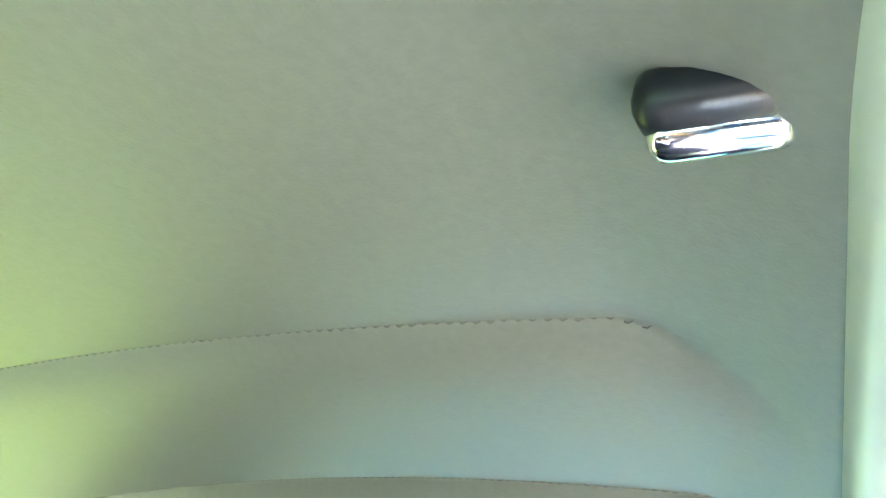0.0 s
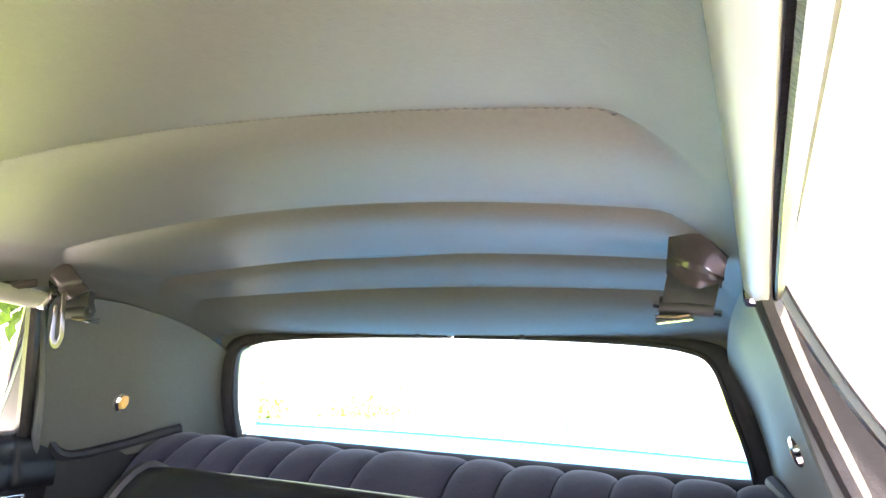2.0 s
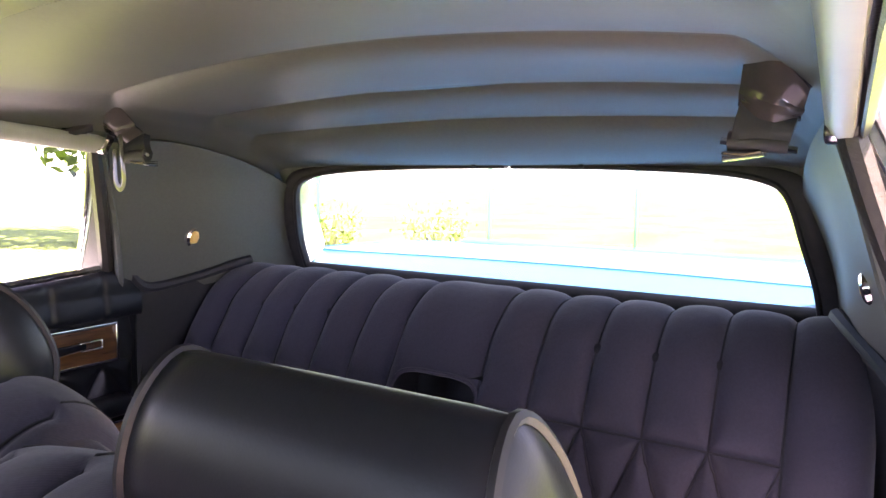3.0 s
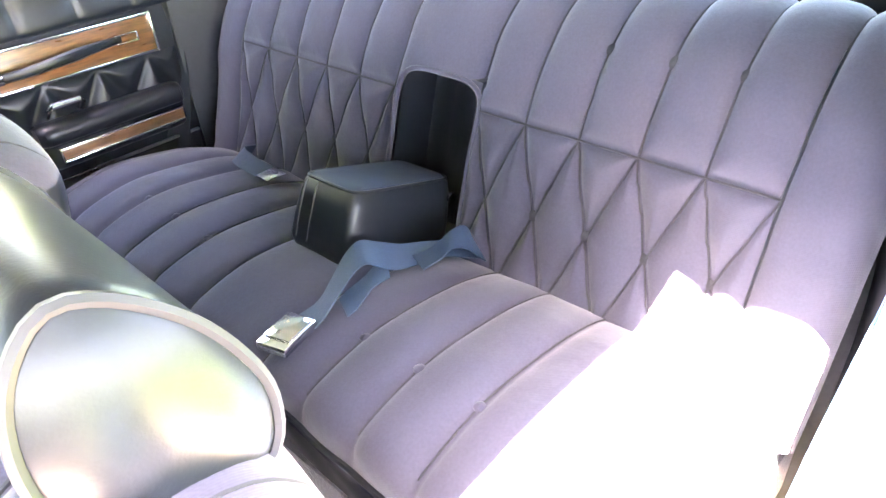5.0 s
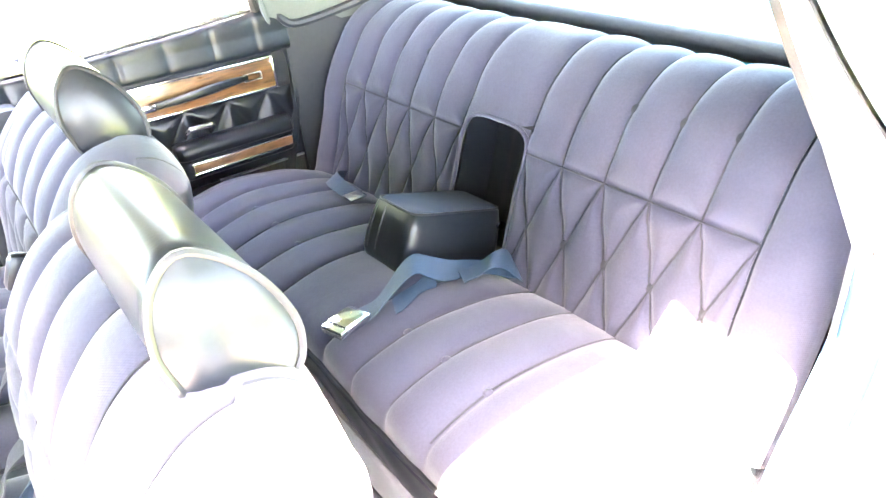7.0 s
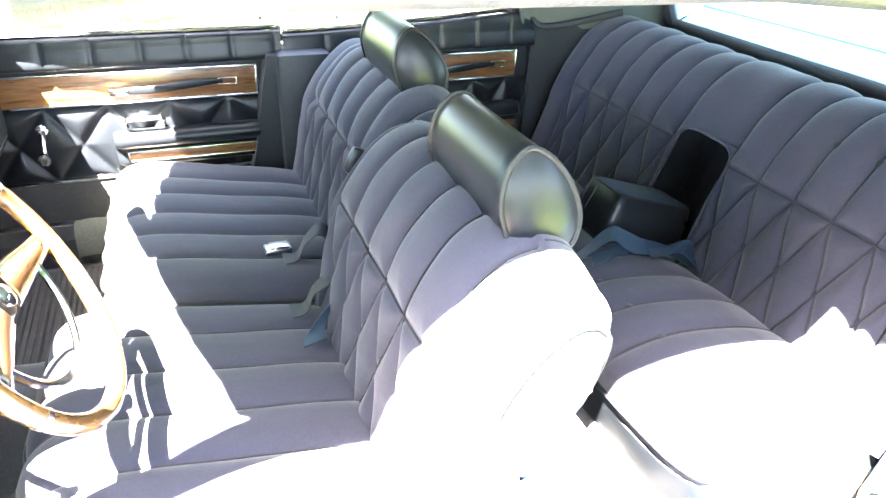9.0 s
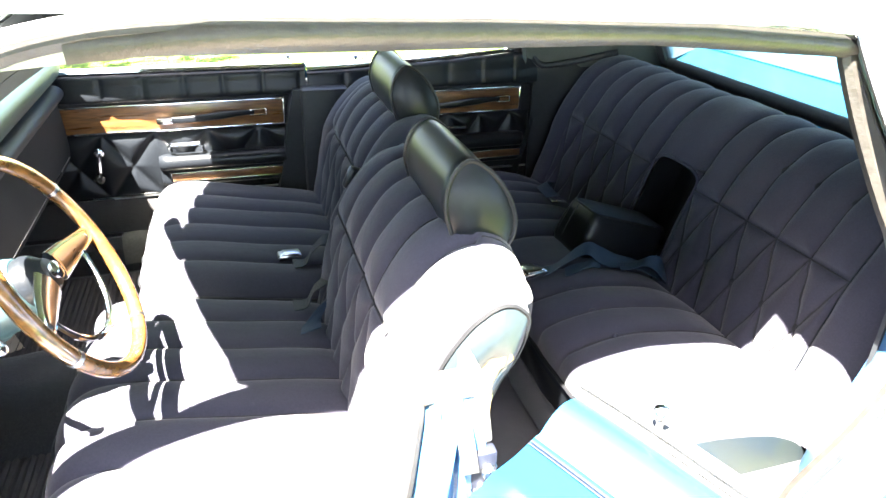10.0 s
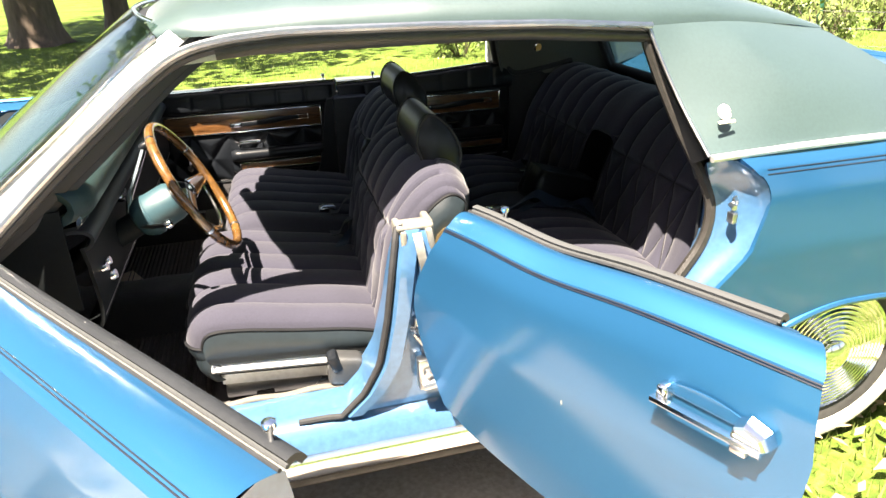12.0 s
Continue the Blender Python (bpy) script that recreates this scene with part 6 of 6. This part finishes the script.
part("folded_strap", ribbon([(0.625, -0.13, 0.637), (0.59, -0.138, 0.643), (0.55, -0.147, 0.641), (0.515, -0.152, 0.637)], 0.044, [(0.5, 0.85, 0.2), (0.5, 0.85, -0.1), (0.4, 0.9, 0.1), (0.4, 0.9, 0.0)]), BELT_BLUE, rb)
part("crossed_strap", ribbon([(0.80, -0.172, 0.590), (0.768, -0.172, 0.634), (0.738, -0.168, 0.646), (0.70, -0.165, 0.638), (0.665, -0.158, 0.636)], 0.046, [(0.3, 0.9, 0.5), (0.5, 0.7, 0.5), (0.7, 0.6, 0.2), (0.5, 0.85, -0.1), (0.4, 0.9, 0.0)]), BELT_BLUE, rb)
buckle(rb, Matrix.Translation((0.424, -0.141, 0.643)) @ pose(0, 0, 0, 0, 3, 16))
pb = group_at("rear_lap_belt", "blue webbing lap belt end tucked at the cushion crease", "seat belt", None, "lap belts")
part("webbing", ribbon([(0.79, 0.50, 0.585), (0.735, 0.46, 0.615), (0.71, 0.39, 0.628), (0.705, 0.32, 0.628)], 0.046, [(0.8, 0.4, 0.4), (0.9, 0.3, 0.3), (1, 0.1, 0.0), (1, 0.0, 0)]), BELT_BLUE, pb)
part("tongue", Geo().box((0.706, 0.296, 0.630), (0.045, 0.04, 0.004), 0.001), CHROME, pb, "chrome belt tongue")

for k, (x, y, rz) in enumerate(((-0.07, -0.10, 10), (-0.05, 0.10, -5))):
    b = group_at("front_lap_belt", "dark lap belt lying in the split of the front bench", "seat belt", None, "front lap belts")
    part("webbing", ribbon([(0.02, y + 0.03, 0.60), (-0.03, y + 0.02, 0.665), (x - 0.02, y, 0.655), (x - 0.045, y - 0.02, 0.628), (x - 0.075, y - 0.03, 0.632)], 0.048, [(0, 1, 0.5), (0.2, 1, 0.3), (0.2, 1, 0.0), (0.1, 1, -0.2), (0, 1, 0)]), BELT_BLACK, b)
    if k:
        buckle(b, Matrix.Translation((x - 0.080, y + 0.022, 0.628)) @ pose(0, 0, 0, 0, 5, rz + 10), 0.058, 0.034, DULL_CHROME)
    else:
        part("loose_strap", ribbon([(0.0, y - 0.02, 0.615), (-0.06, y - 0.05, 0.66), (-0.11, y - 0.10, 0.63), (-0.12, y - 0.14, 0.628)], 0.048, [(0.3, 1, 0.4), (0.5, 0.8, 0.2), (0.8, 0.5, 0), (0.9, 0.3, 0)]), BELT_BLUE, b)
clip = group_at("belt_clip", "black plastic belt holder with chrome clip between seat backs", "clip")
part("holder", Geo().box((0.015, -0.035, 0.885), (0.035, 0.026, 0.055), 0.010, pose(0, 0, 0, 0, 25, 0)), VINYL, clip)
part("clip_plate", Geo().box((0.015, -0.07, 0.852), (0.012, 0.030, 0.022), 0.004), CHROME, clip)

# shoulder belts stowed at the roof
def roof_belt(s):
    b = group_at("shoulder_belt", "folded black shoulder belt in a smoky plastic roof clip", "seat belt", None, "shoulder belts")
    part("hook_mount", Geo().lathe([(0.020, 0), (0.017, 0.012), (0.007, 0.020), (0, 0.020)], Matrix.Translation((0.69, s * 0.602, 1.346)) @ pose(0, 0, 0, 180, 0, 0), 16), DULL_CHROME, b)
    sh = np.zeros((18, 15, 3))
    for i, t in enumerate(np.linspace(0, 1, 18)):
        for j, w in enumerate(np.linspace(0, 1, 15)):
            ridge = 0.006 * math.exp(-(((t - 0.80 + 0.10 * math.sin(math.pi * w)) / 0.07) ** 2))
            sh[i, j] = (0.684 + 0.048 * t - 0.024 * math.sin(math.pi * w) * (1 - 0.5 * t) - ridge, s * (0.550 - 0.011 * t + (0.066 - 0.002 * t) * w), 1.354 - 0.053 * t - (0.042 - 0.023 * t) * w + 0.010 * math.sin(math.pi * w) * (1 - 2 * t))
    part("clip_shell", Geo().slab(sh, 0.005), PLASTIC, b, "smoky glossy plastic clip")
    part("clip_lip", Geo().tube(sh[0], 0.0040, 6), VINYL, b)
    web = blend([(0.735, s * (0.539 + 0.064 * w), 1.300 - 0.018 * w) for w in np.linspace(0, 1, 8)], [(0.735, s * (0.530 + 0.065 * w), 1.255) for w in np.linspace(0, 1, 8)], 6, (-0.004, 0, 0))
    part("webbing", Geo().slab(web, 0.014), BELT_BLACK, b, "folded black webbing")
    part("webbing_roll", Geo().tube([(0.732, s * 0.527, 1.256), (0.731, s * 0.560, 1.2545), (0.732, s * 0.594, 1.252)], 0.0125, 14), BELT_BLACK, b)
    part("pin", Geo().tube([(0.727, s * 0.519, 1.257), (0.727, s * 0.604, 1.244)], 0.0042, 8), CHROME, b)
    for k in range(3):
        fold = blend([(0.722 + 0.004 * k, s * (0.521 + 0.046 * w), 1.2425 - 0.0042 * k + 0.003 * w * k) for w in np.linspace(0, 1, 8)], [(0.752, s * (0.521 + 0.046 * w), 1.2425 - 0.0042 * k + 0.003 * w * k) for w in np.linspace(0, 1, 8)], 4)
        part("fold", Geo().slab(fold, 0.0022), BELT_BLACK if k < 2 else PLASTIC, b)
    part("fold_edge", Geo().tube([(0.720, s * 0.524, 1.2405), (0.720, s * 0.548, 1.2395), (0.722, s * 0.565, 1.2425)], 0.0014, 6), GOLD, b, "worn pale webbing edge")
    return b


roof_belt(-1)
pb2 = roof_belt(1)
pb2.location = (-0.030, 0.028, -0.008)
loop = smooth_line([(0.704, 0.572, 1.296), (0.698, 0.558, 1.241), (0.698, 0.554, 1.206), (0.698, 0.566, 1.189), (0.698, 0.581, 1.206), (0.702, 0.588, 1.266)], 40)
part("loop_strap", Geo().tube(loop, 0.0075, 6, flat=0.25), PLASTIC, pb2, "hanging clear strap loop")
part("side_hook", Geo().tube([(0.664, 0.606, 1.311), (0.604, 0.621, 1.286), (0.554, 0.626, 1.273)], [0.012, 0.011, 0.006], 8), PLASTIC, pb2)

hook = group_at("coat_hook", "dark chrome-edged belt hook on the roof above the door", "hook")
hm = Matrix.Translation((-0.216, -0.602, 1.330)) @ pose(0, 0, 0, 0, 0, 8)
part("hook_body", Geo().box((0, 0, -0.008), (0.020, 0.046, 0.022), 0.009, hm, 3), VINYL, hook)
part("hook_face", Geo().box((0.008, 0.000, -0.0135), (0.016, 0.042, 0.017), 0.0065, hm, 3), CHROME, hook)

retr = group_at("belt_retractor", "dark grey plastic belt retractor box on the sill", "retractor")
part("case", Geo().box((-0.185, -0.725, 0.490), (0.088, 0.06, 0.085), 0.018, pose(0, 0, 0, 0, 12, 0), 3), mat("grey_plastic", (0.030, 0.031, 0.032), 0.45, scale=50, vary=0.2), retr)
part("strap_guide", Geo().box((-0.212, -0.735, 0.522), (0.03, 0.050, 0.05), 0.010, pose(0, 0, 0, 0, -20, 0)), VINYL, retr)
part("base", Geo().box((-0.185, -0.722, 0.444), (0.09, 0.05, 0.016), 0.004), DULL_CHROME, retr)

# ---- outside ----
def ground_mat():
    m = bpy.data.materials.new("lawn")
    m.use_nodes = True
    n, l = m.node_tree.nodes, m.node_tree.links
    b = n["Principled BSDF"]
    b.inputs["Roughness"].default_value = 0.9
    b.inputs["Specular IOR Level"].default_value = 0.15
    tc = n.new("ShaderNodeTexCoord")
    a = n.new("ShaderNodeTexNoise")
    a.inputs["Scale"].default_value = 0.7
    a.inputs["Detail"].default_value = 6
    f = n.new("ShaderNodeTexNoise")
    f.inputs["Scale"].default_value = 22
    f.inputs["Detail"].default_value = 6
    mx = n.new("ShaderNodeMix")
    mx.data_type = "FLOAT"
    mx.inputs[0].default_value = 0.55
    l.new(tc.outputs["Object"], a.inputs[0])
    l.new(tc.outputs["Object"], f.inputs[0])
    l.new(a.outputs[0], mx.inputs[2])
    l.new(f.outputs[0], mx.inputs[3])
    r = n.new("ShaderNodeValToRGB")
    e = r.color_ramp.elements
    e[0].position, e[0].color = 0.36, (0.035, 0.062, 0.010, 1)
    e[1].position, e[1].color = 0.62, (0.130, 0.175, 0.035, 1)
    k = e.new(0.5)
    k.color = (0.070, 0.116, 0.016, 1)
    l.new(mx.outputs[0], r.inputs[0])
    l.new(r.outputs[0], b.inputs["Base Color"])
    bp = n.new("ShaderNodeBump")
    bp.inputs["Strength"].default_value = 1.0
    bp.inputs["Distance"].default_value = 0.04
    l.new(f.outputs[0], bp.inputs["Height"])
    l.new(bp.outputs[0], b.inputs["Normal"])
    return m


LAWN = ground_mat()
rad = np.r_[np.linspace(0, 30, 40), np.geomspace(33, 900, 16)]
th = np.linspace(0, 2 * np.pi, 97)[:-1]
G = np.array([[(r * math.cos(t), r * math.sin(t), (0.05 * math.sin(r * 0.35 + 2 * math.cos(t * 3)) * min(1, max(0, (r - 4) / 8)) - 0.004)) for t in th] for r in rad])
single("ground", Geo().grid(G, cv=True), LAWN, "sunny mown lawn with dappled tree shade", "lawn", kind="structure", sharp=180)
dr = np.array([[(x, y, 0.004 + 0.004 * math.sin(x * 5.1) * math.sin(y * 4.3)) for y in np.linspace(-3.4, 1.9 + 0.1 * math.sin(x), 40)] for x in np.linspace(-9, 0.95, 70)])
dr[-1, :, 0] += 0.12 * np.sin(np.linspace(0, 30, 40))
single("driveway", Geo().grid(dr), DRIVE, "brown-grey rough asphalt driveway under the car", "driveway", kind="structure", sharp=180)


def blades(count, x0, x1, y0, y1, h0, h1, seed, keep=None):
    rng = np.random.default_rng(seed)
    x, y = rng.uniform(x0, x1, count), rng.uniform(y0, y1, count)
    h, a, ln = rng.uniform(h0, h1, count), rng.uniform(0, 6.28, count), rng.uniform(-0.6, 0.6, count)
    w = rng.uniform(0.002, 0.0045, count)
    v = np.zeros((count, 3, 3))
    v[:, 0] = np.stack([x - w * np.cos(a), y - w * np.sin(a), 0 * x], 1)
    v[:, 1] = np.stack([x + w * np.cos(a), y + w * np.sin(a), 0 * x], 1)
    v[:, 2] = np.stack([x + ln * h * np.sin(a), y - ln * h * np.cos(a), h], 1)
    if keep is not None:
        v = v[keep(x, y)]
    g = Geo()
    g.v = [tuple(p) for p in v.reshape(-1, 3).tolist()]
    g.f = [(3 * i, 3 * i + 1, 3 * i + 2) for i in range(len(v))]
    return g


GRASS = mat("grass_blade", (0.06, 0.11, 0.016), 0.6, scale=3, vary=0.4, color2=(0.15, 0.17, 0.045), big=0.8)
single("grass", blades(26000, 0.98, 5.0, -2.2, 3.0, 0.02, 0.07, 4), GRASS, "short green grass beside the rear wheel", "grass", kind="stuff")
single("grass", blades(30000, -6.0, 9.0, 2.2, 12.0, 0.03, 0.09, 5), GRASS, "short green lawn grass beyond the car", "grass", kind="stuff")


def scatter_leaves(count, x0, x1, y0, y1, size, z, seed, spread=0.02):
    rng = np.random.default_rng(seed)
    g = Geo()
    for _ in range(count):
        c = Vector((rng.uniform(x0, x1), rng.uniform(y0, y1), z + rng.uniform(0, spread)))
        m = Matrix.Translation(c) @ pose(0, 0, 0, rng.uniform(-35, 35), rng.uniform(-35, 35), rng.uniform(0, 360))
        k = size * rng.uniform(0.6, 1.3)
        g.add([m @ Vector(p) for p in ((-k, 0, 0), (-0.2 * k, 0.42 * k, 0.12 * k), (k, 0, 0.03 * k), (-0.2 * k, -0.42 * k, 0.12 * k))], [(0, 3, 2, 1)])
    return g


single("fallen_leaves", scatter_leaves(900, 0.98, 3.2, -1.9, 0.4, 0.032, 0.03, 9, 0.04), DRY, "dry tan leaves lying in the grass", "leaves", kind="stuff")


def tree(x, y, r, h, crown_r, seed, label, lean=0.0):
    rng = np.random.default_rng(seed)
    t = group_at("tree", label, "tree", Matrix.Translation((x, y, -0.03)), "yard trees")
    zz = np.r_[0, 0.12, 0.35, 0.9, np.linspace(1.8, h, 7)]
    rr = np.r_[r * 1.5, r * 1.25, r * 1.08, r, np.linspace(r * 0.95, r * 0.45, 7)]
    a = np.linspace(0, 2 * np.pi, 28, endpoint=False)
    rings = []
    for z, q in zip(zz, rr):
        wob = 1 + 0.07 * np.sin(a * 3 + z) + 0.05 * np.sin(a * 7 + 2 * z) + 0.12 * np.exp(-z * 3) * np.sin(a * 5)
        rings.append(np.stack([q * wob * np.cos(a) + lean * z, q * wob * np.sin(a), 0 * a + z], 1))
    part("trunk", Geo().grid(np.array(rings), cv=True), BARK, t)
    top = np.array((lean * h, 0, h))
    tips = []
    for k in range(13):
        an = k * 0.72 + rng.uniform(-0.3, 0.3)
        out = crown_r * rng.uniform(0.55, 0.95)
        st = np.array((lean * (h - 1.2), 0, h - rng.uniform(0.1, 1.6)))
        en = top + (out * math.cos(an), out * math.sin(an), rng.uniform(0.3, crown_r * 0.6))
        mid = (st + en) / 2 + (0, 0, 0.4)
        part("limb", Geo().tube(smooth_line([st, mid, en], 10), np.linspace(r * 0.38, r * 0.08, 10), 8), BARK, t)
        tips += [mid, en, (mid + en) / 2]
    g = Geo()
    for c in tips:
        for _ in range(2):
            cc = c + rng.normal(0, 0.55, 3)
            cr = rng.uniform(0.7, 1.3) * crown_r * 0.28
            for _ in range(95):
                d = rng.normal(0, 1, 3)
                d /= np.linalg.norm(d)
                q = cc + d * cr * rng.uniform(0.5, 1.0)
                m = Matrix.Translation(q) @ pose(0, 0, 0, rng.uniform(0, 360), rng.uniform(0, 360), rng.uniform(0, 360))
                kk = rng.uniform(0.10, 0.22)
                g.add([m @ Vector(p) for p in ((-kk, 0, 0), (0, 0.5 * kk, 0.1 * kk), (kk, 0, 0), (0, -0.5 * kk, 0.1 * kk))], [(0, 1, 2, 3)])
    part("crown", g, LEAF, t, "loose green leafy crown")
    return t


tree(-4.55, 13.3, 0.42, 5.2, 5.0, 1, "large dark-barked shade tree on the lawn")
tree(-3.25, 14.8, 0.24, 5.4, 3.6, 2, "slimmer dark-barked tree beside the larger one")
tree(-1.2, 19.0, 0.30, 4.5, 3.4, 3, "tree standing further back on the lawn")
tree(4.6, 13.5, 0.28, 5.0, 4.2, 6, "leafy yard tree shading the lawn")
tree(7.6, 10.6, 0.20, 3.4, 2.8, 4, "dark leaning tree beyond the fence", 0.12)
# added out of view on the left, only for its shade on the lawn
tree(-6.6, 6.2, 0.36, 6.0, 5.6, 7, "broad leafy tree, out of view, added to shade the lawn")
# unseen trees added behind the camera: less sky fill, darker reflections in the paint
for k, (x, y) in enumerate(((-12.5, -4.5), (-8.0, -9.8), (-2.6, -11.2), (2.9, -10.6), (8.6, -9.4))):
    tree(x, y, 0.30, 5.4, 4.6, 30 + k, "tall leafy tree, unseen, added to block sky light and darken reflections")


def shrub(x, y, r, h, n, seed, label):
    rng = np.random.default_rng(seed)
    s = group_at("shrub", label, "shrub", Matrix.Translation((x, y, 0)), "shrubs")
    g = Geo()
    for k in range(14):
        an, ou = rng.uniform(0, 6.28), r * rng.uniform(0.3, 0.9)
        en = (ou * math.cos(an), ou * math.sin(an), h * rng.uniform(0.6, 1.0))
        part("stem", Geo().tube(smooth_line([(0.05 * math.cos(an), 0.05 * math.sin(an), 0), (en[0] * 0.6, en[1] * 0.6, en[2] * 0.6), en], 6), np.linspace(0.012, 0.004, 6), 5), BARK, s)
        for _ in range(n):
            t = rng.uniform(0.2, 1.05)
            q = Vector((en[0] * t, en[1] * t, en[2] * t)) + Vector(rng.normal(0, 0.11, 3))
            m = Matrix.Translation(q) @ pose(0, 0, 0, rng.uniform(0, 360), rng.uniform(0, 360), rng.uniform(0, 360))
            kk = rng.uniform(0.02, 0.05)
            g.add([m @ Vector(p) for p in ((-kk, 0, 0), (0, 0.5 * kk, 0.01), (kk, 0, 0), (0, -0.5 * kk, 0.01))], [(0, 1, 2, 3)])
    part("foliage", g, SHRUB, s)


shrub(2.55, 7.6, 0.75, 0.8, 70, 11, "rounded green garden shrub on the lawn")
shrub(3.3, 8.3, 0.8, 0.95, 70, 12, "rounded green garden shrub on the lawn")
for k, (x, y) in enumerate(((6.1, 5.9), (6.6, 5.2), (7.4, 5.9), (8.3, 6.6), (8.9, 5.0), (9.6, 7.2), (7.9, 4.2), (10.5, 5.5), (9.0, 8.8))):
    shrub(x, y, 0.45, 0.75, 40, 20 + k, "straggly yellow-green bush along the wire fence")

fence = group_at("wire_fence", "thin wire fence on green metal posts at the garden edge", "fence")
fp = [(6.55, 5.2), (8.2, 6.9), (10.0, 8.7), (7.9, 3.4), (9.6, 1.9)]
for x, y in fp:
    part("post", Geo().box((x, y, 0.75), (0.045, 0.045, 1.55), 0.006), POST_GREEN, fence, "green steel post")
for k in range(7):
    z = 0.2 + 0.2 * k
    part("wire", Geo().tube([(10.0, 8.7, z), (8.2, 6.9, z - 0.01), (6.55, 5.2, z), (7.9, 3.4, z - 0.01), (9.6, 1.9, z)], 0.003, 4), WIRE, fence)
